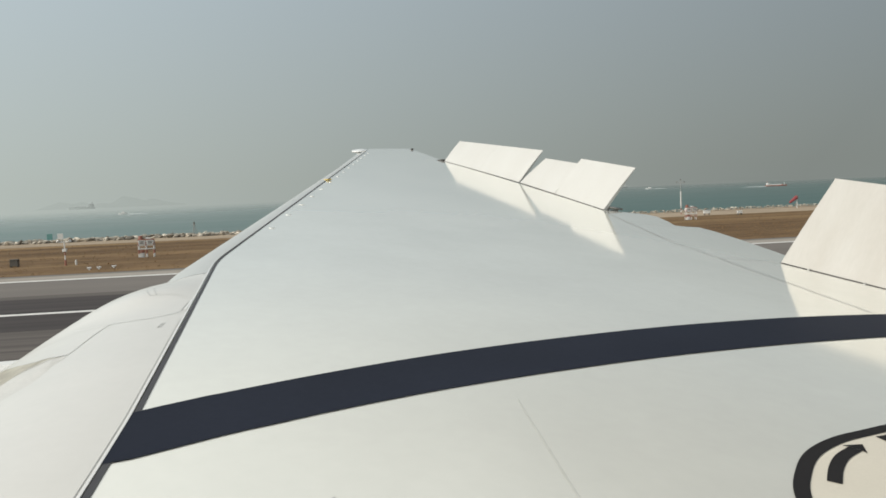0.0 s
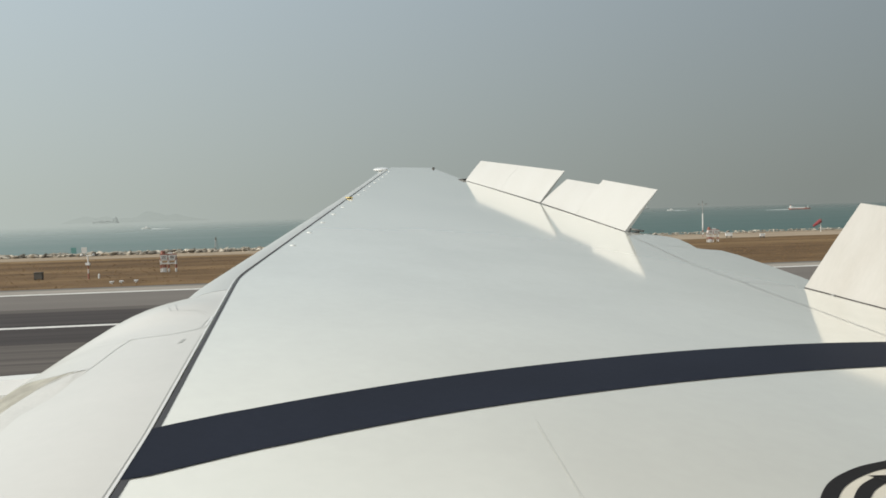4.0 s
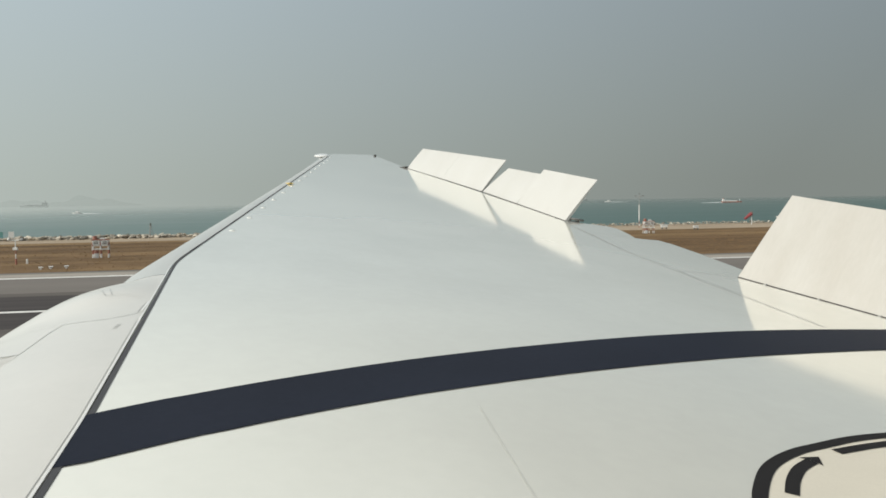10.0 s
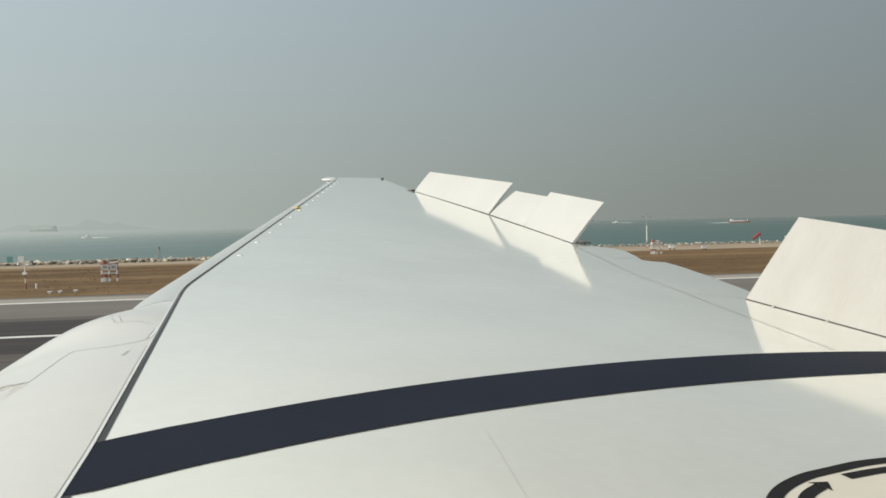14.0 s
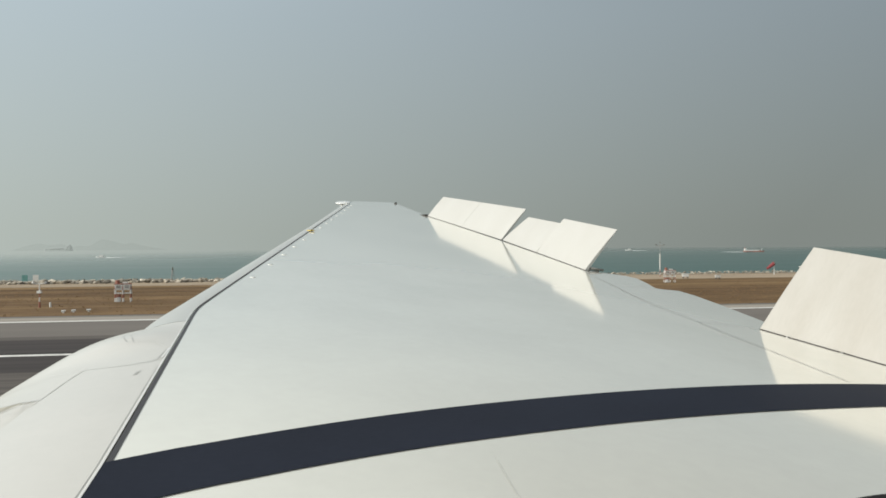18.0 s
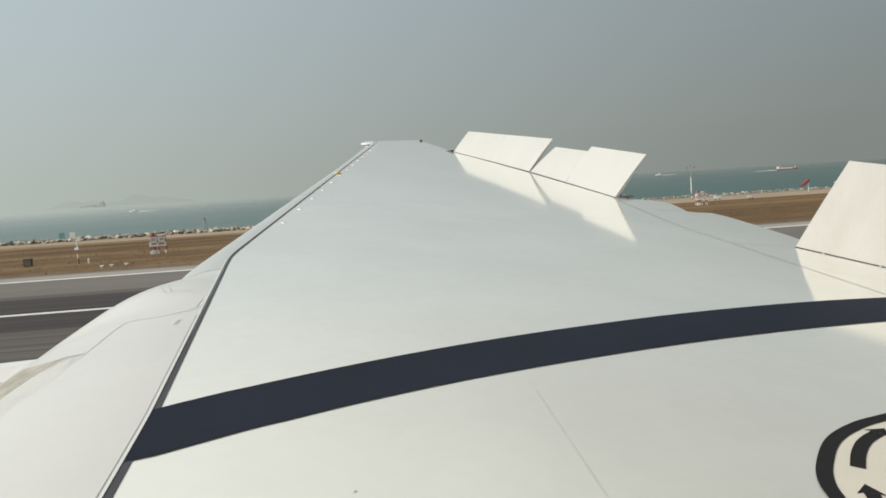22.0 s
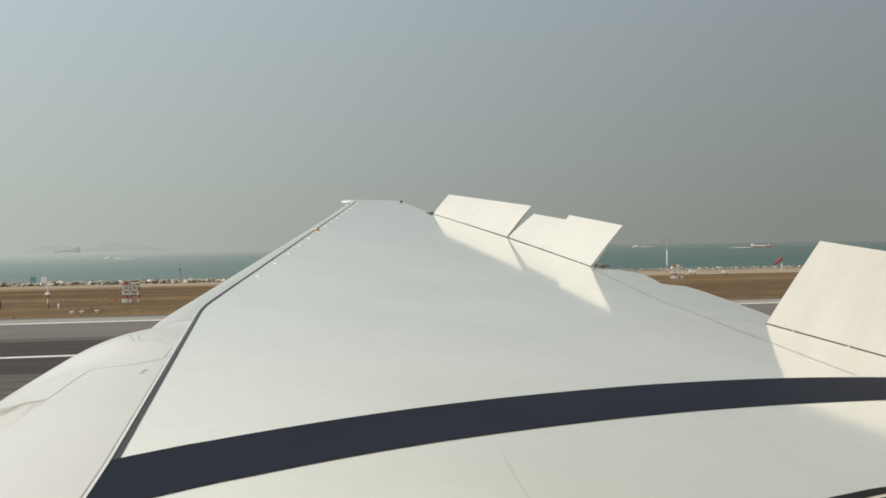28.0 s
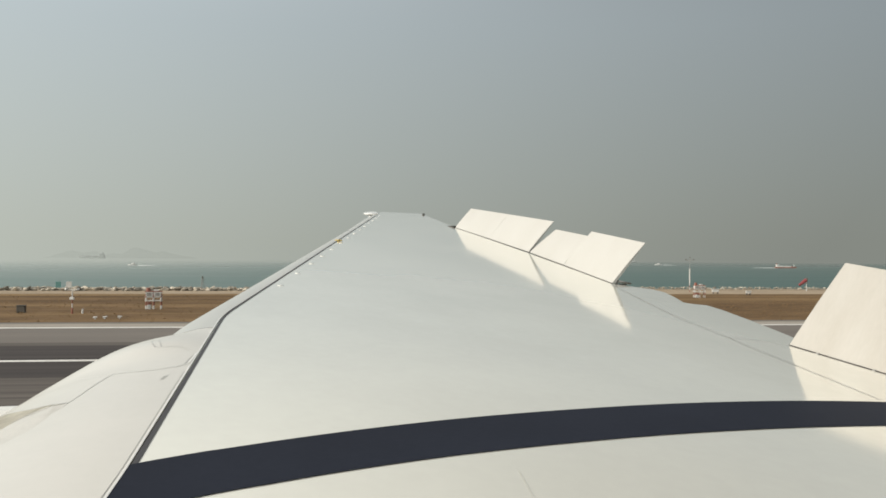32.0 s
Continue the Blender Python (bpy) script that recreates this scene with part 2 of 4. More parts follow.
WAKE = material("ship_wake", (0.75, 0.78, 0.78), rough=0.9, vary=0.1, scale=0.2)
# red muted in its base colour to stand in for haze
POST_RED = material("post_red", (0.30, 0.12, 0.085), rough=0.6, vary=0.15, scale=2)
SIGN_TEAL = material("sign_teal", (0.12, 0.28, 0.27), rough=0.6, vary=0.1, scale=2)
GREY_STEEL = material("grey_steel", (0.35, 0.35, 0.34), rough=0.5, metal=0.3, vary=0.1, scale=4)
PALE_CONCRETE = material("pale_concrete", (0.335, 0.305, 0.268), rough=0.9, vary=0.18, scale=0.2, stretch=(0.3, 1.5, 1), fine=0.1, fine_scale=3, spec=0.2)
CAP_GLINT = material("cap_glint", (0.82, 0.82, 0.79), rough=0.3, vary=0.05, scale=6)
TUFT = material("dry_tuft", (0.25, 0.162, 0.088), rough=0.95, second=(0.19, 0.123, 0.066), scale=0.12, stretch=(0.3, 1.3, 1), random_amount=0.15, island=True, spec=0.1)
SOCK_RED = material("sock_cloth", (0.24, 0.055, 0.06), rough=0.9, vary=0.2, scale=2)
BOX_DARK = material("box_dark", (0.11, 0.1, 0.085), rough=0.7, vary=0.2, scale=2)


# the skin inboard of the stripe is duller, growing rougher towards the root
pn, pl = WING_PAINT.node_tree.nodes, WING_PAINT.node_tree.links
gloss = pn["Principled BSDF"].inputs["Roughness"]
polish = gloss.links[0].from_socket
spot_on = pn.new("ShaderNodeTexCoord")
span = pn.new("ShaderNodeSeparateXYZ")
pl.new(spot_on.outputs["Object"], span.inputs[0])
inboard_rough = pn.new("ShaderNodeMapRange")
inboard_rough.inputs["From Min"].default_value, inboard_rough.inputs["From Max"].default_value = 2.8, 5.3
inboard_rough.inputs["To Min"].default_value, inboard_rough.inputs["To Max"].default_value = 0.045, 0.0
pl.new(span.outputs["Y"], inboard_rough.inputs["Value"])
both = pn.new("ShaderNodeMath")
both.operation = "ADD"
pl.new(polish, both.inputs[0])
pl.new(inboard_rough.outputs[0], both.inputs[1])
pl.new(both.outputs[0], gloss)

# bleached strips and bare dark patches run along the field
gn, gl = GRASS.node_tree.nodes, GRASS.node_tree.links
shade = gn["Principled BSDF"].inputs["Base Color"].links[0].from_socket
where = gn.new("ShaderNodeTexCoord")
for size, stretch, low, top_end, colour, amount in ((0.05, (0.16, 2.2, 1), 0.54, 0.66, (0.29, 0.2, 0.105), 0.8), (0.16, (0.3, 1.4, 1), 0.58, 0.7, (0.06, 0.038, 0.02), 0.6)):
    lay = gn.new("ShaderNodeMapping")
    lay.inputs["Scale"].default_value = stretch
    gl.new(where.outputs["Object"], lay.inputs[0])
    cloud = gn.new("ShaderNodeTexNoise")
    cloud.inputs["Scale"].default_value, cloud.inputs["Detail"].default_value, cloud.inputs["Roughness"].default_value = size, 8, 0.7
    gl.new(lay.outputs[0], cloud.inputs["Vector"])
    cut = gn.new("ShaderNodeMapRange")
    cut.inputs["From Min"].default_value, cut.inputs["From Max"].default_value, cut.inputs["To Max"].default_value = low, top_end, amount
    gl.new(cloud.outputs["Fac"], cut.inputs["Value"])
    over = gn.new("ShaderNodeMix")
    over.data_type = "RGBA"
    over.inputs["B"].default_value = (*colour, 1)
    gl.new(cut.outputs[0], over.inputs["Factor"])
    gl.new(shade, over.inputs["A"])
    shade = over.outputs["Result"]
gl.new(shade, gn["Principled BSDF"].inputs["Base Color"])

def sum_of(n, l, a, ka, b, kb, least=None):
    """a * ka + b * kb as math nodes, never below least where that is given."""
    first, second = n.new("ShaderNodeMath"), n.new("ShaderNodeMath")
    first.operation, second.operation = "MULTIPLY", "MULTIPLY_ADD"
    l.new(a, first.inputs[0])
    first.inputs[1].default_value = ka
    l.new(b, second.inputs[0])
    second.inputs[1].default_value = kb
    l.new(first.outputs[0], second.inputs[2])
    if least is None:
        return second
    floor = n.new("ShaderNodeMath")
    floor.operation = "MAXIMUM"
    floor.inputs[1].default_value = least
    l.new(second.outputs[0], floor.inputs[0])
    return floor


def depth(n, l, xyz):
    """How far the water's alpha fades as painted haze: little on the whole, more sunward and far out."""
    sunward_fade = sum_of(n, l, xyz.outputs["Y"], 0.1, xyz.outputs["X"], -1.0, 0.0)
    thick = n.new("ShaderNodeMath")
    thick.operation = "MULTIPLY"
    l.new(sunward_fade.outputs[0], thick.inputs[0])
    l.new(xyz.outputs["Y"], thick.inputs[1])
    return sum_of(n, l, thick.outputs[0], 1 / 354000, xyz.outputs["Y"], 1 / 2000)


# haze put into the water's alpha: it turns see-through far out
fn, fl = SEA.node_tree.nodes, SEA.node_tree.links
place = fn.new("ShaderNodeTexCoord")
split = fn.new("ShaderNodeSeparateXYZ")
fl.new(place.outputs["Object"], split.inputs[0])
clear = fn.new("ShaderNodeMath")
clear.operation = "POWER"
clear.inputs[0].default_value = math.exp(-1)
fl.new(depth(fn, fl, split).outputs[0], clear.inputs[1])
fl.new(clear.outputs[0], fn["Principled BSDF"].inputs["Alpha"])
# far ships and hill made partly see-through to imitate haze
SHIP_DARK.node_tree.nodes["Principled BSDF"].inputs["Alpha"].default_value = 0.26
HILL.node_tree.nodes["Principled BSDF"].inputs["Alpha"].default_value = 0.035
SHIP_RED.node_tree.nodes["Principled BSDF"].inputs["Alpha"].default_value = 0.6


# ---- mesh helpers ----
def obj(name, bm, mat, parent=None, label="", smooth=False):
    me = bpy.data.meshes.new(name)
    bm.normal_update()
    if smooth:
        for f in bm.faces:
            f.smooth = True
    bm.to_mesh(me)
    bm.free()
    me.materials.append(mat)
    ob = new(name, me)
    if parent is not None:
        ob.parent = parent
    return tagged(ob, label)


def part(name, bm, mat, parent, label="", smooth=False):
    return obj(name, bm, mat, parent, label, smooth)


def box(bm, x0, x1, y0, y1, z0, z1, bevel=0.0):
    made = bmesh.ops.create_cube(bm, size=1.0, matrix=Matrix.LocRotScale(((x0 + x1) / 2, (y0 + y1) / 2, (z0 + z1) / 2), None, (x1 - x0, y1 - y0, z1 - z0)))
    if bevel:
        edges = list({e for v in made["verts"] for e in v.link_edges})
        bmesh.ops.bevel(bm, geom=edges, offset=bevel, segments=2, affect="EDGES")
    return bm


def tube(bm, p0, p1, r0, r1=None, seg=12):
    p0, p1 = Vector(p0), Vector(p1)
    m = Matrix.Translation((p0 + p1) / 2) @ (p1 - p0).to_track_quat("Z", "Y").to_matrix().to_4x4()
    bmesh.ops.create_cone(bm, cap_ends=True, segments=seg, radius1=r0, radius2=r0 if r1 is None else r1, depth=(p1 - p0).length, matrix=m)
    return bm


def loft(rings, closed=True, caps=True, bm=None):
    """Skin a run of rings of points."""
    bm = bm or bmesh.new()
    vs = [[bm.verts.new(p) for p in ring] for ring in rings]
    n = len(vs[0])
    for r0, r1 in zip(vs, vs[1:]):
        for i in range(n if closed else n - 1):
            bm.faces.new((r0[i], r0[(i + 1) % n], r1[(i + 1) % n], r1[i]))
    if caps and closed:
        bm.faces.new(list(reversed(vs[0])))
        bm.faces.new(vs[-1])
    bmesh.ops.recalc_face_normals(bm, faces=bm.faces)
    return bm


def lerp(x, table):
    return float(np.interp(x, [p[0] for p in table], [p[1] for p in table]))


# ---- the aircraft: x aft, y outboard, z up; turned against the runway ----
TURN = 33.0
plane = new("airliner")
plane.matrix_world = pose(0, 0, 0, 0, 0, TURN)
tagged(plane, "white and grey airliner with raised wing spoilers on the runway exit", "airliner")

TIP = 30.0
CAMBER = 0.0045


def crest(y):
    return 2.94 + 0.45 * (y - 9) + 0.162 * 1.2 * math.log1p(math.exp((y - 9) / 1.2))


def slot(y):
    """The line along which the slats meet the fixed wing."""
    s = 0.12
    return 2.95 - 0.033 * max(5.2 - y, 0.0) ** 1.2 + 0.4216 * (y - 9.75) + (0.6128 - 0.4216) * (s * math.log1p(math.exp((y - 9.75) / s)) if y < 12 else y - 9.75)


def top(x, y):
    """Height of the upper skin."""
    return EYE - 1.9 + 0.125 * y - CAMBER * max(x - crest(y), 0.0) ** 2


HINGE = [(-1.0, 10.4), (5.41, 10.63), (7.87, 10.73), (12.9, 11.92), (17.62, 13.35), (23.85, 14.98), (29.3, 16.94), (TIP, 17.2)]
TRAIL = [(-1.0, 10.4), (7.87, 10.73), (7.95, 11.35), (8.7, 11.75), (9.75, 12.2), (10.58, 12.5), (11.0, 12.55), (11.05, 12.2), (11.14, 12.06), (11.62, 12.38), (12.22, 12.71), (12.49, 12.68), (12.66, 12.38), (12.8, 12.1), (12.9, 11.92), (23.85, 14.98), (24.0, 15.05), (29.3, 16.94), (TIP, 17.15)]


def deep(y):
    return lerp(y, [(-1, 1.5), (8, 0.95), (20, 0.45), (TIP, 0.16)])


def section(y):
    x0, x1 = slot(y), lerp(y, TRAIL)
    ring = []
    n = 26
    nose = min(0.35, (x1 - x0) * 0.2)
    for i in range(n + 1):
        x = x0 - 0.02 + (x1 - x0 + 0.02) * i / n
        ring.append((x, y, top(x, y)))
    t = deep(y)
    zte = ring[-1][2]
    ring.append((x1, y, zte - 0.03))
    for i in range(1, 11):
        f = 1 - i / 10
        x = x0 - nose + (x1 - x0 + nose) * f
        ring.append((x, y, top(x0, y) + (zte - 0.03 - top(x0, y)) * f - t * (1 - f ** 2) * (1 - (1 - f) ** 6 * 0.6)))
    ring.append((x0 - nose, y, top(x0, y) - 0.3 * min(1, t)))
    ring.append((x0 - 0.04, y, top(x0, y) - 0.07))
    return ring


stations = sorted({round(v, 3) for v in list(np.linspace(-0.3, TIP, 62)) + [p[0] for p in TRAIL if p[0] > -0.3]})
wing_bm = loft([section(y) for y in stations])
wing_skin = part("wing_skin", wing_bm, WING_PAINT, plane, "glossy pale grey painted upper wing surface", smooth=True)
wing_skin.data.set_sharp_from_angle(angle=radians(25))


# leading edge slats
def slat_size(y):
    w = lerp(y, [(-1, 2.6), (3, 2.3), (5.5, 2.186), (6.3, 2.182), (6.8, 2.177), (7.2, 2.15), (7.6, 2.057), (8.0, 1.862), (8.35, 1.62), (8.62, 1.538), (8.82, 1.55), (8.98, 0.76), (9.06, 0.66), (10, 0.54), (15, 0.44), (20, 0.34), (28, 0.3), (TIP, 0.25)])
    return w, w * 0.5


def slat_gap(y):
    return lerp(y, [(8, 0.028), (12, 0.018), (28, 0.012)])


def bulge(y, v):
    """The engine strut's fairing swells the leading edge."""
    return 0.06 * math.exp(-((y - 8.4) / 0.4) ** 2) * math.sin(math.pi * min(max(v, 0), 1))


def on_slat(y, v, lift=0.0):
    """A place on the slat's outer skin: v goes from its rear edge (0) to the nose (1)."""
    w, d = slat_size(y)
    return (slot(y) - slat_gap(y) - w * v, y, top(slot(y), y) + 0.007 * math.exp(-3 * math.degrees(math.asin(min(v, 0.999))) / 115) - d * (1 - math.sqrt(1 - min(v, 0.999) ** 2)) + bulge(y, v) + lift)


def slat_ring(y, n=44):
    w, d = slat_size(y)
    x0 = slot(y) - slat_gap(y)
    ring = []
    for i in range(n + 1):
        th = radians(115 * i / n)
        x = x0 - w * math.sin(th)
        z = top(slot(y), y) + 0.007 * math.exp(-3 * i / n) - d * (1 - math.cos(th))
        ring.append((x, y, z + (bulge(y, math.sin(th)) if i < n * 0.78 else 0)))
    for i in range(16, -1, -1):
        th = radians(115 * i / 16)
        k = 0.93 if i else 1.0
        ring.append((x0 - w * k * math.sin(th) - (0.004 if i == 0 else 0), y, top(slot(y), y) + (0.004 if i == 0 else -0.03) - d * (1 - math.cos(th)) * k))
    return ring


for y0, y1, n, tag in ((-0.3, 7.565, 70, "white inboard leading edge panel"), (7.565, 9.05, 44, "white leading edge fairing over the engine strut"),
                       (9.07, 15.0, 22, ""), (15.02, 21.5, 18, ""), (21.52, 28.3, 18, "")):
    sl = part("slat", loft([slat_ring(y) for y in np.linspace(y0, y1, n)]), SLAT_PAINT if tag else SLAT_GREY, plane, tag or "extended pale grey leading edge slat", smooth=True)
    sl.data.set_sharp_from_angle(angle=radians(35))


def ribbon(path, width, lift, bm=None, thick=0.003):
    """A painted or sealed strip that lies on the upper skin along a path of (x, y) points."""
    bm = bm or bmesh.new()
    rows = []
    for i, (x, y) in enumerate(path):
        xa, ya = path[max(i - 1, 0)]
        xb, yb = path[min(i + 1, len(path) - 1)]
        d = Vector((xb - xa, yb - ya)).normalized()
        nrm = Vector((-d.y, d.x))
        w = width(i / max(len(path) - 1, 1)) if callable(width) else width
        row = []
        for s in (-0.5, -0.25, 0, 0.25, 0.5):
            px, py = x + nrm.x * w * s, y + nrm.y * w * s
            row.append((px, py, top(px, py) + lift))
        rows.append(row)
    return loft(rows, closed=False, bm=bm)


def spaced(points, step=0.12):
    out = []
    for (xa, ya), (xb, yb) in zip(points, points[1:]):
        n = max(int(math.hypot(xb - xa, yb - ya) / step), 1)
        out += [(xa + (xb - xa) * i / n, ya + (yb - ya) * i / n) for i in range(n)]
    return out + [points[-1]]


def curve(points, n=10):
    """A smooth run through points (Catmull-Rom)."""
    p = [Vector(points[0])] + [Vector(q) for q in points] + [Vector(points[-1])]
    out = []
    for a, b, c, d in zip(p, p[1:], p[2:], p[3:]):
        for i in range(n):
            t = i / n
            out.append(tuple(0.5 * (2 * b + (c - a) * t + (2 * a - 5 * b + 4 * c - d) * t * t + (3 * b - a - 3 * c + d) * t ** 3)))
    return out + [tuple(points[-1])]


# dark gap along the slats, seal and a lip painted white for its glint
gap_path = [(slot(y) + 0.001, y) for y in np.linspace(-0.2, 28.3, 230)]
part("slot_seal", ribbon(gap_path, lambda f: 0.054 - 0.036 * min(f * 2.5, 1), 0.0045), SEAL, plane, "dark rubber seal along the slat gap")
lip = bmesh.new()
loft([[(slot(y) - 0.026, y, top(slot(y), y) + 0.009), (slot(y) - 0.04, y, top(slot(y), y) + 0.011), (slot(y) - 0.04, y, top(slot(y), y) + 0.003), (slot(y) - 0.026, y, top(slot(y), y) + 0.003)] for y in np.linspace(-0.2, 9.6, 70)], bm=lip)
part("slat_lip", lip, GLASS_LENS, plane, "slat edge painted white for its glint")



def slat_ribbon(path, width, lift=0.0022):
    """A thin strip that lies on the slat's skin along (y, v) points; a width may taper along the run."""
    pts = [Vector(on_slat(*q)) for q in path]
    rows = []
    for i, q in enumerate(pts):
        y, v = path[i]
        along = Vector(on_slat(y + 0.01, v)) - Vector(on_slat(y - 0.01, v))
        across = Vector(on_slat(y, v + 0.01)) - Vector(on_slat(y, max(v - 0.01, 0)))
        nrm = along.cross(across).normalized()
        nrm = -nrm if nrm.z < 0 else nrm
        d = (pts[min(i + 1, len(pts) - 1)] - pts[max(i - 1, 0)]).normalized()
        side = d.cross(nrm).normalized() * (width(i / (len(pts) - 1)) if callable(width) else width) / 2
        rows.append([q - side + nrm * lift, q + side + nrm * lift])
    return loft(rows, closed=False)


part("slat_seam", slat_ribbon([(y, 0.012) for y in np.linspace(2.5, 7.3, 50)], lambda f: 0.006 - 0.002 * f), SEAM, plane, "thin dark joint beside the bright edge")
for run, w in ((curve([(7.56, 0.01), (7.48, 0.07), (7.46, 0.17), (7.57, 0.326)], 5), 0.008), (curve([(7.57, 0.326), (7.38, 0.347), (7.14, 0.36), (6.91, 0.379)], 5), 0.009),
               (curve([(7.57, 0.326), (7.65, 0.417), (7.771, 0.51)], 5), 0.004),
               (curve([(7.897, 0.007), (8.014, 0.046), (8.15, 0.103), (8.201, 0.156), (8.216, 0.222), (8.236, 0.268)], 5), 0.0045)):
    part("slat_seam", slat_ribbon(run, w), PALE_SEAM, plane)
for run in (curve([(8.62, 0.365), (8.388, 0.318), (8.236, 0.268)], 5), curve([(8.56, 0.31), (8.378, 0.272), (8.226, 0.232)], 5)):
    part("hinge_slot", slat_ribbon(run, lambda f: 0.002 + 0.006 * f), SEAM, plane, "dark slot of a hinge on the fairing")
for v0 in (0.087, 0.078):
    part("placard_bar", slat_ribbon([(7.1, v0), (7.14, v0 - 0.003), (7.18, v0 - 0.006), (7.22, v0 - 0.01)], 0.009), PALE_SEAM, plane, "small grey placard")
part("latch_cover", slat_ribbon([(7.58, 0.016), (7.7, 0.013), (7.8, 0.011), (7.9, 0.009)], 0.016, 0.006), GLASS_LENS, plane, "narrow white latch cover")
part("slat_seam", slat_ribbon(curve([(7.56, 0.03), (7.7, 0.026), (7.82, 0.02), (7.9, 0.012)], 4), 0.006), SEAM, plane)

# soiled recess where the engine strut runs into the leading edge; its shade is painted in, with its bright rolled edge
scoop_top = curve([(6.905, 0.38), (6.96, 0.42), (7.03, 0.465), (7.07, 0.51), (7.17, 0.57), (7.3, 0.63), (7.42, 0.69), (7.52, 0.75), (7.55, 0.8)], 5)
scoop_rim = curve([(6.905, 0.381), (6.89, 0.41), (6.885, 0.435), (6.85, 0.462), (6.82, 0.49), (6.76, 0.52), (6.65, 0.545), (6.54, 0.57), (6.3, 0.6)], 5)
scoop_foot = curve([(6.85, 0.38), (6.7, 0.397), (6.5, 0.4), (6.33, 0.412), (6.23, 0.44), (6.15, 0.467), (6.08, 0.48), (5.95, 0.482), (5.7, 0.49)], 5)


def scoop_face(run_a, run_b, lift):
    """A face on the slat between two runs of (y, v) points; lift(f) raises it from one run to the other."""
    rows = []
    for i, ((ya, va), (yb, vb)) in enumerate(zip(run_a, run_b)):
        grow = min(i / 8, 1.0)
        rows.append([on_slat(ya + (yb - ya) * k / 8, va + (vb - va) * k / 8, 0.0012 + grow * lift(k / 8)) for k in range(9)])
    return loft(rows, closed=False)


part("strut_scoop", scoop_face(scoop_top, scoop_rim, lambda f: 0.016 * f ** 3), SOILED_SHADED, plane, "soiled metal recess beside the engine strut, its shade painted in", smooth=True)
part("scoop_roll", scoop_face(scoop_rim, scoop_foot, lambda f: 0.0065 + 0.009 * math.cos(math.pi * f)), SOILED_PALE, plane, "cream rolled edge of the recess", smooth=True)
# the rim's highlight, painted on as a tapering white strip
part("scoop_highlight", slat_ribbon(scoop_rim[3:28], lambda f: 0.003 + 0.012 * math.sin(math.pi * f), 0.019), WHITE_PAINT, plane, "highlight along the rim, painted as a white strip")
part("scoop_seam", slat_ribbon(scoop_top[:24], lambda f: 0.009 * (1 - f) + 0.003, 0.004), SEAM, plane, "dark seam over the recess")
part("strut_seal", slat_ribbon(curve([(7.8, 0.755), (7.68, 0.738), (7.58, 0.737), (7.5, 0.75)], 5), 0.014, 0.006), SEAM, plane, "dark seal along the engine strut")

# navy stripe across the chord
OUTER_EDGE = [(0.9, 5.23), (1.04, 5.25), (1.63, 5.345), (2.9, 5.46), (3.95, 5.49), (5.66, 5.47), (7.43, 5.37), (10.05, 5.11), (10.55, 5.05)]
INNER_EDGE = [(0.7, 4.54), (0.76, 4.55), (1.43, 4.66), (2.5, 4.76), (3.46, 4.78), (4.93, 4.755), (6.46, 4.67), (8.81, 4.48), (10.5, 4.32)]


def eased(x, table):
    return float(np.mean([lerp(x + d, table) for d in (-0.5, -0.25, 0, 0.25, 0.5)])) if 1.6 < x < 9.9 else lerp(x, table)


stripe_rows = []
for i in range(61):
    f = i / 60
    row = []
    for s in range(9):
        y = 4.57 + (5.24 - 4.57) * s / 8
        x = (slot(y) - 0.03) * (1 - f) + 10.44 * f
        yy = eased(x, INNER_EDGE) * (1 - s / 8) + eased(x, OUTER_EDGE) * s / 8
        if i == 0:
            yy = y
            x = slot(y) - 0.03
        row.append((x, yy, top(x, yy) + 0.006))
    stripe_rows.append(row)
part("navy_stripe", loft(stripe_rows, closed=False), NAVY, plane, "dark navy stripe painted across the wing", smooth=True)


# painted walkway with its dark outline and route arrows
loop = curve([(1.65, 0.6), (2.7, 1.55), (3.52, 2.34), (3.775, 2.63), (4.025, 2.81), (4.345, 2.97), (4.695, 3.045), (5.02, 3.05), (5.44, 3.035), (6.05, 2.93), (7.2, 2.7), (8.6, 2.38), (9.3, 2.05), (9.5, 1.5), (9.5, 0.6)], 8)
field_bm = bmesh.new()
mid = [(x, 0.5) for x, y in loop]
loft([[(x, y, top(x, y) + 0.0045) for x, y in [(xa * (1 - k / 8) + xm * k / 8, ya * (1 - k / 8) + ym * k / 8) for k in range(9)]] for (xa, ya), (xm, ym) in zip(loop, mid)], closed=False, bm=field_bm)
part("walkway_field", field_bm, WALK_PAINT, plane, "cream non-slip walkway paint on the wing")
part("walkway_outline", ribbon(loop, 0.085, 0.008), MARK_BLACK, plane, "dark outline of the painted walkway")


def arrow(path, width, head):
    bm = ribbon(path[:-1], width, 0.008)
    (xa, ya), (xb, yb) = path[-3], path[-1]
    d = Vector((xb - xa, yb - ya)).normalized()
    nrm = Vector((-d.y, d.x))
    base = Vector(path[-2])
    pts = [base + nrm * head / 2 - d * 0.02, base + nrm * width / 2, base - nrm * width / 2, base - nrm * head / 2 - d * 0.02, Vector((xb, yb))]
    vs = [bm.verts.new((p.x, p.y, top(p.x, p.y) + 0.0085)) for p in pts]
    bm.faces.new((vs[0], vs[1], vs[4]))
    bm.faces.new((vs[1], vs[2], vs[4]))
    bm.faces.new((vs[2], vs[3], vs[4]))
    bmesh.ops.recalc_face_normals(bm, faces=bm.faces)
    return bm


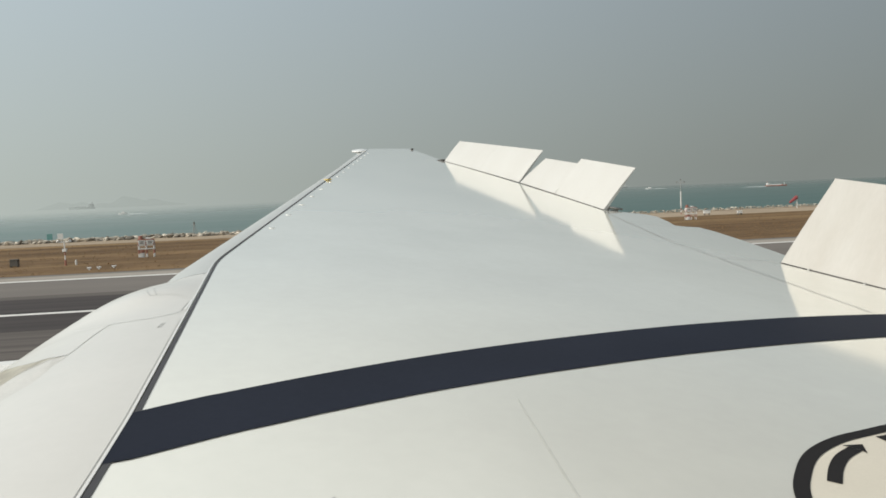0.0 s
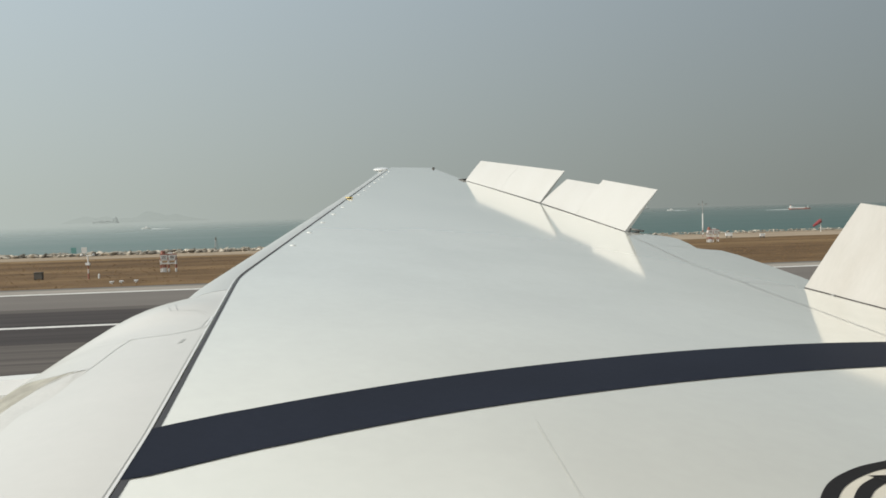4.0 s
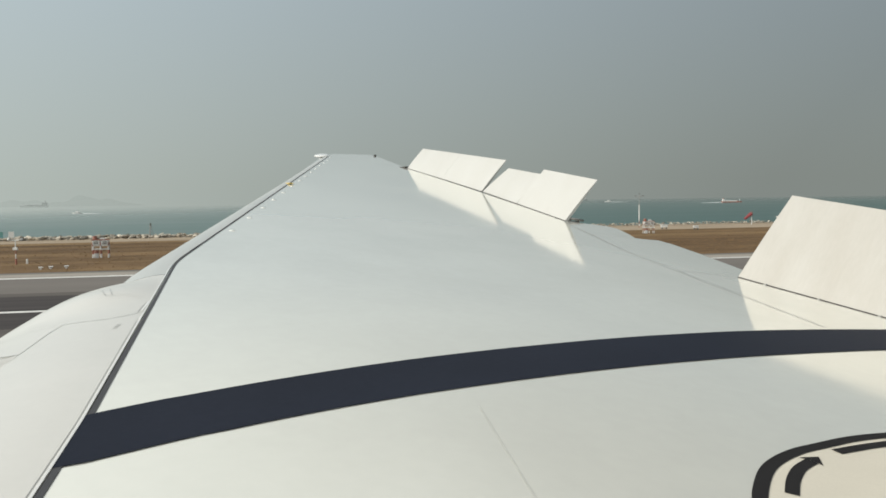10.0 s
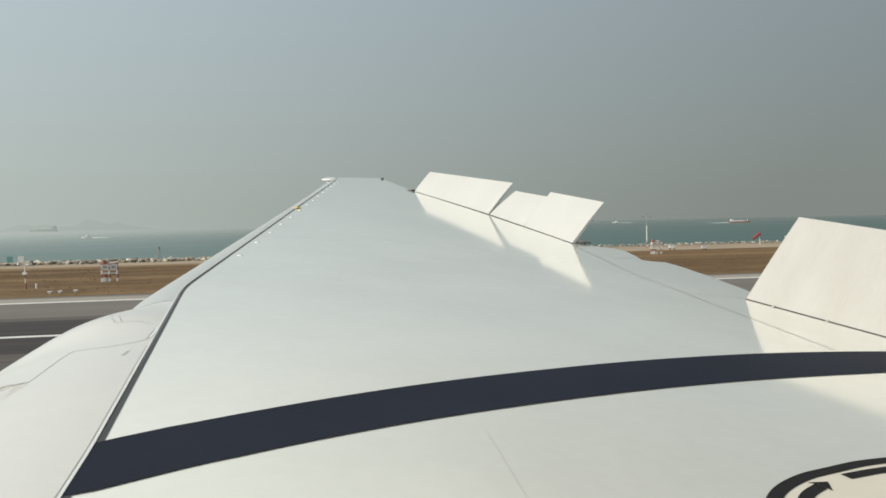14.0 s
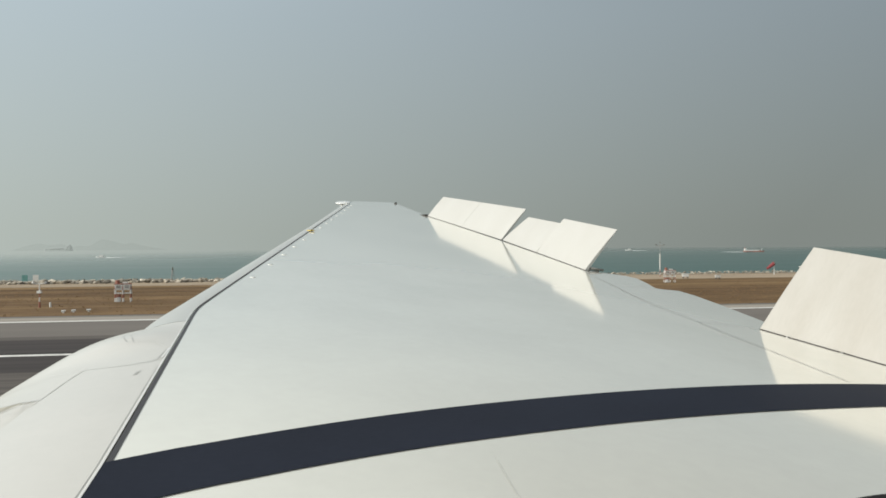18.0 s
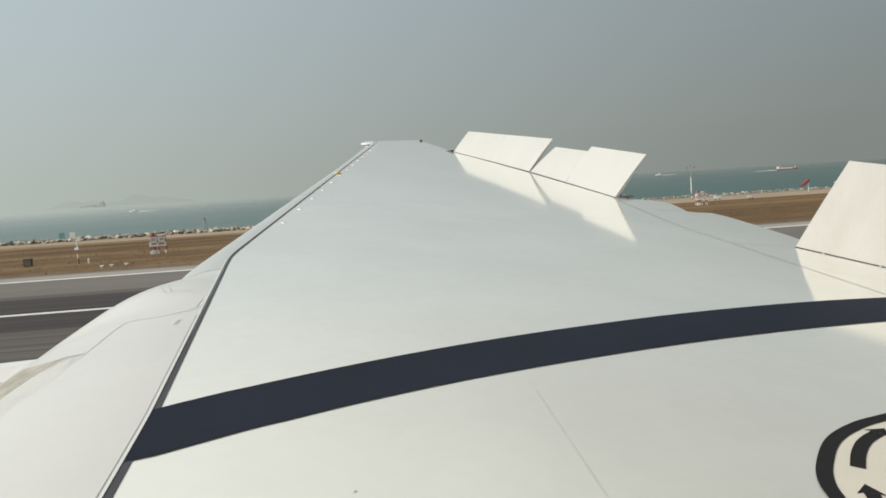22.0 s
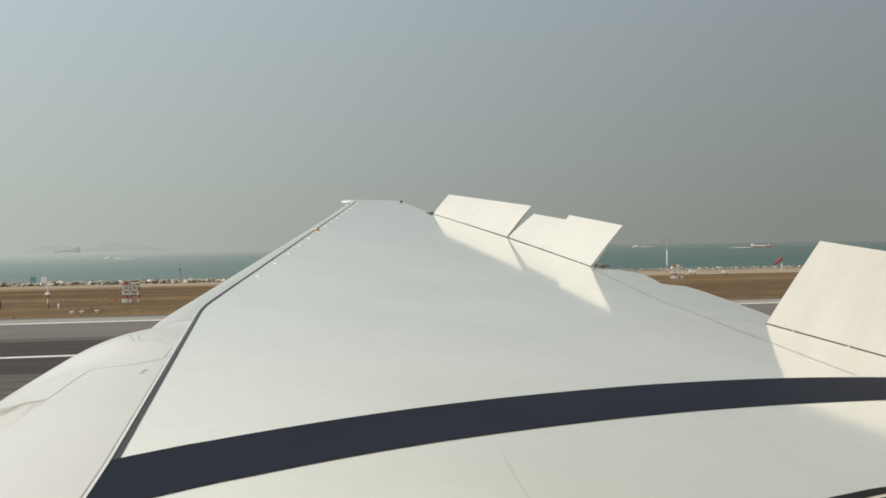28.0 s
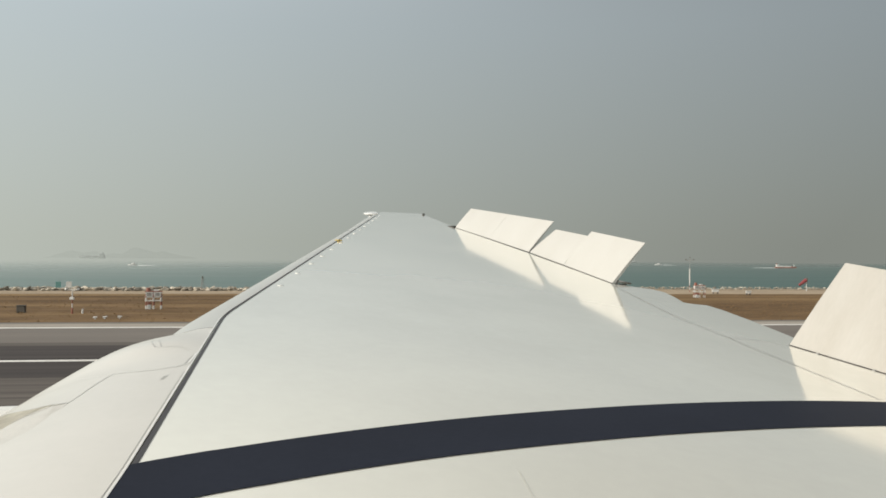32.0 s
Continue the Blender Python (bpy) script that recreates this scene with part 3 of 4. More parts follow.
for route in (curve([(4.1, 2.67), (4.28, 2.78), (4.48, 2.87), (4.68, 2.915)], 6) + [(4.79, 2.94)],
              curve([(3.0, 1.55), (3.4, 1.96), (3.67, 2.23), (3.87, 2.45)], 6) + [(3.94, 2.53)],
              curve([(5.0, 2.945), (5.3, 2.925), (5.62, 2.89)], 6) + [(5.72, 2.86)],
              curve([(6.3, 2.76), (6.6, 2.70), (6.9, 2.64)], 6) + [(7.0, 2.62)]):
    part("route_arrow", arrow(route, 0.078, 0.15), MARK_BLACK, plane, "dark arrow painted on the walkway")

# actuator left bare behind the raised outboard spoilers
act = bmesh.new()
zt = top(11.92, 12.9)
box(act, 11.98, 12.38, 12.97, 13.03, zt - 0.06, zt - 0.005, 0.01)
box(act, 12.02, 12.12, 12.95, 13.05, zt - 0.02, zt + 0.05, 0.012)
bracket = part("spoiler_actuator", act, GREY_STEEL, plane, "dark spoiler actuator in the trailing edge cove")
ram = bmesh.new()
tube(ram, (12.1, 12.94, zt + 0.05), (12.45, 12.94, zt + 0.0), 0.026, 0.022, 12)
part("actuator_rod", ram, METAL, bracket, "bare metal rod", smooth=True)

# a small scuff on the skin
part("scuff", ribbon([(1.61, 3.67), (1.63, 3.68)], 0.008, 0.003), SEAM, plane, "small dark scuff on the paint")

# panel seams
for seam, w in (([(11.78, 12.8), (10.31, 9.7), (9.84, 8.24), (9.57, 7.57), (9.34, 6.84), (8.91, 5.62), (8.8, 5.32)], 0.014), ([(11.04, 11.29), (11.5, 11.25), (12.1, 11.3)], 0.012), ([(9.84, 8.24), (10.27, 8.13), (10.77, 7.93)], 0.012),
                ([(3.29, 4.42), (2.7, 3.13), (2.2, 2.0)], 0.003), ([(8.8, 4.4), (8.4, 3.3)], 0.008)):
    part("panel_seam", ribbon(spaced(seam, 0.2), w, 0.004), SEAM if w > 0.01 else FAINT_SEAM, plane)

# fasteners and the yellow mark along the front spar
# the caps' glossy glint is put into a white base colour
for k, y in enumerate((11.9, 13.15, 14.35, 15.5, 16.7, 18.0, 19.3, 20.5, 21.7, 22.9, 24.1, 25.3, 26.5, 27.6)):
    x = slot(y) + 0.16
    d = bmesh.new()
    tube(d, (x, y, top(x, y) - 0.01), (x, y, top(x, y) + 0.004), 0.046, 0.044, 14)
    part("access_cap", d, CAP_GLINT, plane, "small round access cap, its glint painted white")
d = bmesh.new()
box(d, slot(18.45) - 0.02, slot(18.45) + 0.09, 18.36, 18.6, top(8.4, 18.45) + 0.004, top(8.4, 18.45) + 0.03, 0.008)
part("yellow_marker", d, YELLOW, plane, "yellow painted lug at the wing's leading edge")

# wingtip lens, rear light, static wick
d = bmesh.new()
bmesh.ops.create_uvsphere(d, u_segments=20, v_segments=12, radius=1.0, matrix=Matrix.LocRotScale((slot(29.2) - 0.36, 29.2, top(slot(29.2), 29.2) - 0.02), Euler((0.12, 0, radians(-31.5))), (0.3, 0.66, 0.06)))
part("tip_light_cover", d, GLASS_LENS, plane, "clear wingtip light cover", smooth=True)
d = bmesh.new()
box(d, 16.88, 16.96, 29.3, 29.4, top(16.9, 29.3), top(16.9, 29.3) + 0.06, 0.012)
part("tail_light", d, DARK, plane, "small dark rear wingtip light")
d = bmesh.new()
box(d, 14.95, 15.1, 23.95, 24.6, top(15, 24) - 0.02, top(15, 24) + 0.05, 0.01)
part("aileron_fitting", d, DARK, plane, "dark hinge fitting")


# spoilers, raised
def spoiler(y0, y1, c0, c1, angle, label="", skew=0.0, paint=None):
    a, b = Vector((lerp(y0, HINGE), y0, 0)), Vector((lerp(y1, HINGE), y1, 0))
    a.z, b.z = top(a.x, a.y) + 0.012, top(b.x, b.y) + 0.012
    h = (b - a).normalized()
    aft = Vector((h.y, -h.x, 0)).normalized()
    aft = aft if aft.x > 0 else -aft
    up = aft * math.cos(radians(angle)) + Vector((0, 0, 1)) * math.sin(radians(angle))
    up = (up - h * up.dot(h)).normalized()
    nrm = h.cross(up)
    nrm = nrm if nrm.x > 0 else -nrm            # the rear face
    rings = []
    n = 10
    for i in range(n + 1):
        f = i / n
        base, c = a.lerp(b, f), c0 + (c1 - c0) * f
        ring = []
        for k in range(7):
            g = k / 6
            ring.append(base + up * c * g - nrm * 0.012 * math.sin(math.pi * g) + h * skew * g * (1 - f))
        for k in range(6, -1, -1):
            g = k / 6
            ring.append(base + up * c * g + nrm * (0.055 * (1 - g) + 0.008) + h * skew * g * (1 - f))
        rings.append(ring)
    sp = part("spoiler", loft(rings), paint or SPOILER_PAINT, plane, label or "raised white wing spoiler panel", smooth=True)
    sp.data.set_sharp_from_angle(angle=radians(30))
    gapb = bmesh.new()
    loft([[p + Vector((-0.022, 0, 0.004 - 0.012)), p + Vector((0.01, 0, 0.006 - 0.012)), p + Vector((0.018, 0, 0.012 - 0.012)), p + Vector((-0.018, 0, 0.008 - 0.012))] for p in (a.lerp(b, i / 8) for i in range(9))], bm=gapb)
    part("hinge_gap", gapb, DARK, sp, "dark hinge gap")
    for f in (0.18, 0.5, 0.82):
        p = a.lerp(b, f)
        hb = bmesh.new()
        box(hb, p.x - 0.03, p.x + 0.02, p.y - 0.022, p.y + 0.022, p.z - 0.012, p.z + 0.006, 0.004)
        part("hinge_bracket", hb, GREY_STEEL, sp, "small metal hinge bracket")
    act = bmesh.new()
    m = a.lerp(b, 0.5)
    tube(act, m + aft * 0.1 - Vector((0, 0, 0.25)), m + up * c0 * 0.5 + nrm * 0.04, 0.03, 0.025, 10)
    part("actuator", act, METAL, sp, "hydraulic actuator rod")
    return sp


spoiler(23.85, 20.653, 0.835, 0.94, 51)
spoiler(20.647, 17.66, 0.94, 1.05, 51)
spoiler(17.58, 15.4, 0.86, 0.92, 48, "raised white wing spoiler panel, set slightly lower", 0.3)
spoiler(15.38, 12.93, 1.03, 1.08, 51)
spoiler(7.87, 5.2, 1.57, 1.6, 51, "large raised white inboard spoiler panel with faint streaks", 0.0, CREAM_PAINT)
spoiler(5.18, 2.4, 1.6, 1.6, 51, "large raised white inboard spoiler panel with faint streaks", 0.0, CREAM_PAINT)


# drooped flaps and the aileron behind the spoilers
def flap(name, y0, y1, chord, droop, back, drop, label):
    rings = []
    for y in np.linspace(y0, y1, 12):
        x0 = lerp(y, HINGE) + back
        z0 = top(lerp(y, HINGE), y) - drop
        c = lerp(y, chord)
        ring = []
        for k in range(9):
            g = k / 8
            ring.append((x0 + c * g * math.cos(radians(droop)), y, z0 - c * g * math.sin(radians(droop)) + 0.10 * math.sin(math.pi * g ** 0.6)))
        for k in range(7, 0, -1):
            g = k / 8
            ring.append((x0 + c * g * math.cos(radians(droop)), y, z0 - c * g * math.sin(radians(droop)) - 0.16 * (1 - g)))
        rings.append(ring)
    part(name, loft(rings), WING_PAINT, plane, label, smooth=True)


flap("flap", 0.2, 7.8, [(0, 2.6), (8, 2.1)], 32, 0.35, 0.45, "lowered inboard wing flap")
flap("flap", 13.0, 23.8, [(13, 1.7), (24, 1.1)], 32, 0.3, 0.32, "lowered outboard wing flap")

# fuselage beside the camera
FR, FY, FZ = 2.9, -3.2, EYE - 0.35
rings = []
for x, k in ((-21, 0.05), (-20.4, 0.35), (-19, 0.66), (-17, 0.86), (-14, 0.98), (-12, 1.0), (-6, 1.0), (0, 1.0), (6, 1.0), (12, 1.0), (18, 1.0), (22, 0.96), (27, 0.74), (32, 0.42), (36, 0.14)):
    lift = 0.0 if x < 20 else (1 - k) * 1.9
    rings.append([(x, FY + FR * k * math.cos(radians(a)), FZ + lift + FR * k * math.sin(radians(a))) for a in range(0, 360, 9)])
part("fuselage", loft(rings), FUSELAGE_PAINT, plane, "pale grey painted fuselage", smooth=True)
for i in range(28):
    x = -7.4 + 0.53 * i
    rim, pane = bmesh.new(), bmesh.new()
    for bmx, r, yy, dep in ((rim, 1.0, FY + FR - 0.012, 0.035), (pane, 0.78, FY + FR + 0.008, 0.02)):
        loft([[(x + 0.15 * r * math.copysign(abs(math.cos(t)) ** 0.6, math.cos(t)), yo, EYE - 0.02 + 0.21 * r * math.copysign(abs(math.sin(t)) ** 0.6, math.sin(t))) for t in [2 * math.pi * q / 20 for q in range(20)]] for yo in (yy - dep, yy)], bm=bmx)
    win = part("cabin_window", rim, WHITE_PAINT, plane)
    part("pane", pane, PANE, win)

# wing to body fairing, undercarriage
fair = [[(x, y, EYE - 2.35 + dz) for y, dz in ((-1.6, 0.75), (-0.6, 0.55), (0.35, 0.35), (0.5, -0.9), (-1.6, -1.4))] for x in np.linspace(-2, 11.5, 10)]
part("body_fairing", loft(fair), WHITE_PAINT, plane, "white wing root fairing", smooth=True)


def gear(x, y, zt, r, axles):
    leg = bmesh.new()
    tube(leg, (x, y, r), (x, y, zt), 0.16, 0.2, 14)
    g = part("landing_gear", leg, METAL, plane, "landing gear leg")
    for ax in axles:
        for sgn in (-1, 1):
            w = bmesh.new()
            tube(w, (x + ax, y + sgn * 0.35, r), (x + ax, y + sgn * 0.8, r), r, r, 28)
            bmesh.ops.bevel(w, geom=[e for e in w.edges if len(e.link_faces) == 2 and e.calc_face_angle() > 1], offset=0.1, segments=3, affect="EDGES")
            part("wheel", w, RUBBER, g, "black tyre", smooth=False)


gear(7.5, 2.2, EYE - 2.3, 0.62, (-0.72, 0.72))
gear(7.5, -8.6, EYE - 2.6, 0.62, (-0.72, 0.72))
gear(-15.5, -3.2, EYE - 2.4, 0.5, (0.0,))

# engine under and ahead of the wing
EY, EX, EZ, ER = 8.3, 0.6, EYE - 3.1, 1.45
prof = [(-6.1, 1.12), (-6.25, 1.22), (-6.1, 1.33), (-5.2, 1.46), (-3.6, 1.5), (-1.8, 1.42), (-0.2, 1.18), (0.2, 1.08), (0.15, 1.0), (-1.5, 1.1), (-5.6, 1.05)]
eng = part("engine_nacelle", loft([[(EX + x, EY + ER / 1.5 * r * math.cos(2 * math.pi * q / 40), EZ + ER / 1.5 * r * math.sin(2 * math.pi * q / 40)) for q in range(40)] for x, r in prof], caps=False), WHITE_PAINT, plane, "white engine nacelle", smooth=True)
lipb = loft([[(EX + x, EY + ER / 1.5 * r * math.cos(2 * math.pi * q / 40), EZ + ER / 1.5 * r * math.sin(2 * math.pi * q / 40)) for q in range(40)] for x, r in ((-6.12, 1.1), (-6.28, 1.22), (-6.12, 1.345), (-5.9, 1.375))], caps=False)
part("intake_lip", lipb, METAL, eng, "polished intake lip", smooth=True)
core = bmesh.new()
tube(core, (EX - 5.0, EY, EZ), (EX - 4.9, EY, EZ), 1.03, 1.03, 32)
part("fan", core, DARK, eng, "dark engine fan")
coneb = bmesh.new()
tube(coneb, (EX - 0.5, EY, EZ), (EX + 1.7, EY, EZ - 0.05), 0.75, 0.2, 28)
part("exhaust_cone", coneb, SOILED_SHADED, eng, "soiled metal exhaust cone", smooth=True)
pyl = loft([[(x, EY + s * w, z) for s, z in ((-1, zb), (-1, zt - 0.1), (-0.4, zt), (0.4, zt), (1, zt - 0.1), (1, zb))] for x, w, zb, zt in
            ((EX - 4.6, 0.1, EZ + 1.2, EZ + 1.5), (EX - 3.0, 0.22, EZ + 1.2, EZ + 1.72), (EX - 1.2, 0.28, EZ + 1.1, EZ + 1.8), (EX + 1.6, 0.28, EZ + 0.9, EZ + 1.7), (EX + 4.5, 0.2, EZ + 1.2, EZ + 1.6))])
part("engine_strut", pyl, WHITE_PAINT, plane, "white engine strut", smooth=False)


# ---- the ground: airfield, runway, seawall, sea ----
# the runway and the shore run at a slant to the aircraft; d is the distance across them, u the distance along them
RUN_TURN, SHORE_TURN = 10.5, 12.0
SHORE = 165.0
RUN, COAST = pose(0, 0, 0, 0, 0, RUN_TURN), pose(0, 0, 0, 0, 0, SHORE_TURN)


def sheet(name, x0, x1, y0, y1, z, mat, turn, nx=1, ny=1, thick=0.0):
    bm = bmesh.new()
    if thick:
        box(bm, x0, x1, y0, y1, z - thick, z)
    else:
        loft([[(x0 + (x1 - x0) * i / nx, y0 + (y1 - y0) * j / ny, z) for i in range(nx + 1)] for j in range(ny + 1)], closed=False, bm=bm)
    ob = obj(name, bm, mat)
    ob.matrix_world = turn
    return ob


def spot(bearing, d, z=0.0, turn=SHORE_TURN):
    """The place on a bearing from the eye (degrees to the right of +y) that lies d metres across the field."""
    r = d / math.cos(radians(bearing + turn))
    return Vector((r * math.sin(radians(bearing)), r * math.cos(radians(bearing)), z))


g = bmesh.new()
loft([[(-4800, y, z), (4800, y, z)] for y, z in ((-4800, 0), (SHORE - 2, 0), (SHORE + 4.5, -0.2), (SHORE + 11, -3.4), (SHORE + 40, -4.5))], closed=False, bm=g)
ground = tagged(obj("ground", g, GRASS), "dry brown airfield grass", "grass", kind="structure")
ground.matrix_world = COAST
tagged(sheet("water", -4900, 4900, SHORE + 1, 4950, -3.0, SEA, COAST, 4, 4), "calm teal sea, its far part faded out to imitate haze", "sea", kind="structure")
tagged(sheet("perimeter_track", -2000, 2000, SHORE - 19, SHORE + 1, 0.02, SAND, COAST, thick=0.1), "pale sandy perimeter track", "track", kind="structure")
runway = tagged(sheet("runway", -2000, 2000, -34.0, 80.8, 0.06, SHOULDER, RUN, thick=0.2), "grey asphalt runway with pale shoulders", "runway", kind="structure")
part("runway_surface", box(bmesh.new(), -2000, 2000, 27.0, 76.7, 0.0, 0.068), ASPHALT, runway, "weathered grey runway asphalt")
part("rubber_band", box(bmesh.new(), -2000, 2000, 45.0, 60.6, 0.0, 0.078), SKID, runway, "dark tyre rubber on the runway")
part("shoulder_strip", box(bmesh.new(), -2000, 2000, 76.7, 80.0, 0.0, 0.066), PALE_CONCRETE, runway, "pale concrete strip along the runway's edge")
for y0, y1 in ((36.0, 45.0), (60.6, 63.0)):
    part("rubber_fringe", box(bmesh.new(), -2000, 2000, y0, y1, 0.0, 0.074), FRINGE, runway, "streaky tyre rubber at the band's edge")
for y, w in ((29.0, 1.0), (75.9, 0.9)):
    part("edge_line", box(bmesh.new(), -2000, 2000, y - w / 2, y + w / 2, 0.0, 0.082), LINE_WHITE, runway, "white runway edge line")
for i in range(-14, 15):
    part("centre_dash", box(bmesh.new(), i * 50 - 38, i * 50 - 8, 51.7, 52.45, 0.0, 0.084), LINE_WHITE, runway, "white centre line dash")
part("verge", box(bmesh.new(), -2000, 2000, 80.8, 82.6, -0.1, 0.03), BOX_DARK, runway, "dark bare earth along the runway's edge")

# runway edge lights
for i in range(-5, 6):
    bm = bmesh.new()
    tube(bm, (0, 0, 0), (0, 0, 0.1), 0.16, 0.14, 12)
    tube(bm, (0, 0, 0.1), (0, 0, 0.3), 0.1, 0.07, 12)
    e = tagged(obj("runway_light", bm, SHIP_WHITE), "small white runway edge light on the paved shoulder", "runway light", "runway edge lights")
    e.matrix_world = RUN @ pose(i * 60 + 7, 79.7, 0.06)


# tufts of dry grass beyond the runway
tr = random.Random(11)
verts, faces = [], []
for i in range(11000):
    u, d = tr.uniform(-80, 130), 83.0 + 59 * tr.random() ** 1.15
    size = tr.uniform(0.05, 0.12) * (1.7 if tr.random() < 0.04 else 1)
    for blade in range(3):
        a = tr.uniform(0, math.pi)
        cx, cy = u + tr.uniform(-0.15, 0.15), d + tr.uniform(-0.15, 0.15)
        w = size * tr.uniform(0.7, 1.3)
        k = len(verts)
        verts += [(cx - w * math.cos(a), cy - w * math.sin(a), -0.02), (cx + w * math.cos(a), cy + w * math.sin(a), -0.02), (cx + tr.uniform(-0.5, 0.5) * w, cy + tr.uniform(-0.5, 0.5) * w, size * tr.uniform(0.3, 0.6))]
        faces.append((k, k + 1, k + 2))
me = bpy.data.meshes.new("grass_tufts")
me.from_pydata(verts, [], faces)
me.materials.append(TUFT)
o = tagged(new("grass_tufts", me), "dry straw and brown grass tufts on the airfield", "grass", kind="stuff")
o.matrix_world = RUN


# seawall of boulders
def rock_mesh(seed):
    r = random.Random(seed)
    bm = bmesh.new()
    bmesh.ops.create_icosphere(bm, subdivisions=1, radius=0.5)
    for v in bm.verts:
        v.co *= r.uniform(0.72, 1.25)
        v.co.z *= 0.75
    me = bpy.data.meshes.new("boulder")
    bm.to_mesh(me)
    bm.free()
    me.materials.append(ROCK)
    return me


def bank_line(u):
    """The seawall's foot: it bends away from the runway along the shore."""
    f = min(max((u + 5) / 80, 0.0), 1.0)
    return SHORE - 6.2 + 10 * f * f * (3 - 2 * f)


rocks = [rock_mesh(i) for i in range(9)]
rr = random.Random(5)
wall = tagged(sheet("seawall", -2000, 2000, SHORE + 1.1, SHORE + 4.5, 0.1, SAND, COAST, thick=0.6), "boulder seawall along the shore", "seawall", kind="structure")
for i in range(300):
    o = new("boulder", rocks[i % 9])
    o.parent = wall
    u = -120 + 340 * (i + rr.uniform(-0.6, 0.6)) / 300
    s = rr.uniform(0.75, 1.3) * (1.25 if rr.random() < 0.06 else 1) * (0.4 if u > 40 else 0.62 if u > 25 else 0.88)
    o.location = (u, bank_line(u) + rr.uniform(-0.2, 2.4), 0.25 + rr.uniform(0, 0.3))
    o.rotation_euler = (rr.uniform(-0.4, 0.4), rr.uniform(-0.4, 0.4), rr.uniform(0, 6))
    o.scale = (s * 1.8, s, s * 0.7)
verts, faces = [], []
base = [v.co.copy() for v in rocks[0].vertices]
tris = [tuple(p.vertices) for p in rocks[0].polygons]
for i in range(3600):
    near = i < 2000
    x = rr.uniform(-135, 230) if near else rr.uniform(-900, 900)
    s = rr.uniform(0.5, 1.25) * (0.4 if x > 40 else 0.62 if x > 25 else 0.88)
    m = Matrix.LocRotScale((x, bank_line(x) + (rr.uniform(-0.8, 3.8) if near else rr.uniform(-0.6, 2.4)), 0.08 + rr.uniform(-0.2, 0.35)), Euler((rr.uniform(-0.6, 0.6), rr.uniform(-0.6, 0.6), rr.uniform(0, 6))), (s * 1.7, s, s * 0.75))
    k = len(verts)
    verts += [tuple(m @ v) for v in base]
    faces += [tuple(k + q for q in t) for t in tris]
me = bpy.data.meshes.new("loose_rocks")
me.from_pydata(verts, [], faces)
me.materials.append(ROCKS)
o = new("loose_rocks", me)
o.parent = wall
tagged(o, "pale and brown loose boulders", kind="stuff")

# ---- things on the sea and the airfield ----
def at(bearing, dist, z=0.0):
    """A place by its bearing from the eye (degrees to the right of +y) and its distance."""
    return Vector((dist * math.sin(radians(bearing)), dist * math.cos(radians(bearing)), z))


def ship(bearing, dist, length, hull_mat, house_mat, cargo, label, heading=0.0):
    e = new("cargo_ship")
    e.matrix_world = Matrix.Translation(at(bearing, dist, -3.0)) @ pose(0, 0, 0, 0, 0, heading)
    tagged(e, label, "ship")
    h, b = length * 0.055, length * 0.075
    part("hull", loft([[(x * length, -b * w, 0), (x * length, -b * w * 1.1, h * k), (x * length, b * w * 1.1, h * k), (x * length, b * w, 0)] for x, w, k in ((-0.5, 0.6, 1.1), (-0.42, 1, 1.0), (0.3, 1, 1.0), (0.44, 0.55, 1.15), (0.5, 0.06, 1.35))]), hull_mat, e)
    house = bmesh.new()
    box(house, -0.45 * length, -0.33 * length, -b * 0.9, b * 0.9, h, h * 2.6)
    box(house, -0.43 * length, -0.36 * length, -b * 1.1, b * 1.1, h * 2.6, h * 3.1)
    part("deckhouse", house, house_mat, e)
    fun = bmesh.new()
    tube(fun, (-0.42 * length, 0, h * 3.1), (-0.42 * length, 0, h * 4.0), b * 0.3, b * 0.25, 12)
    part("funnel", fun, hull_mat, e)
    mast = bmesh.new()
    tube(mast, (0.38 * length, 0, h), (0.38 * length, 0, h * 3.2), 0.4, 0.25, 8)
    part("mast", mast, house_mat, e)
    for i in range(cargo):
        c = bmesh.new()
        x = (-0.27 + 0.6 * i / cargo) * length
        box(c, x, x + 0.5 * length / cargo, -b * 0.85, b * 0.85, h, h * (1.35 + 0.25 * (i % 2)))
        part("hatch", c, hull_mat if i % 2 else house_mat, e)
    return e


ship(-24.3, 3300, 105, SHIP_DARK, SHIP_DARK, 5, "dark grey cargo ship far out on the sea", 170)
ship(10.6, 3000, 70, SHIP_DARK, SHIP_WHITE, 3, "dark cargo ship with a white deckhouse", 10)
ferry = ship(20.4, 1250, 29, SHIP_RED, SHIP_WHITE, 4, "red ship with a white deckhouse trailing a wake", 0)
part("wake", loft([[(-14 - d, -1.4 - 0.06 * d, -0.05), (-14 - d, 0, h), (-14 - d, 1.4 + 0.06 * d, -0.05)] for d, h in ((0, 0.2), (4, 0.42), (14, 0.36), (24, 0.25), (32, 0.05))], closed=False), WAKE, ferry, "white wake")
part("upper_deck", loft([[(x, -w, 1.6), (x, -w, z), (x, w, z), (x, w, 1.6)] for x, w, z in ((-9.4, 1.9, 3.1), (-4, 2.0, 3.1), (6, 2.0, 3.0), (9.5, 1.3, 2.5))]), SHIP_WHITE, ferry, "white upper deck")


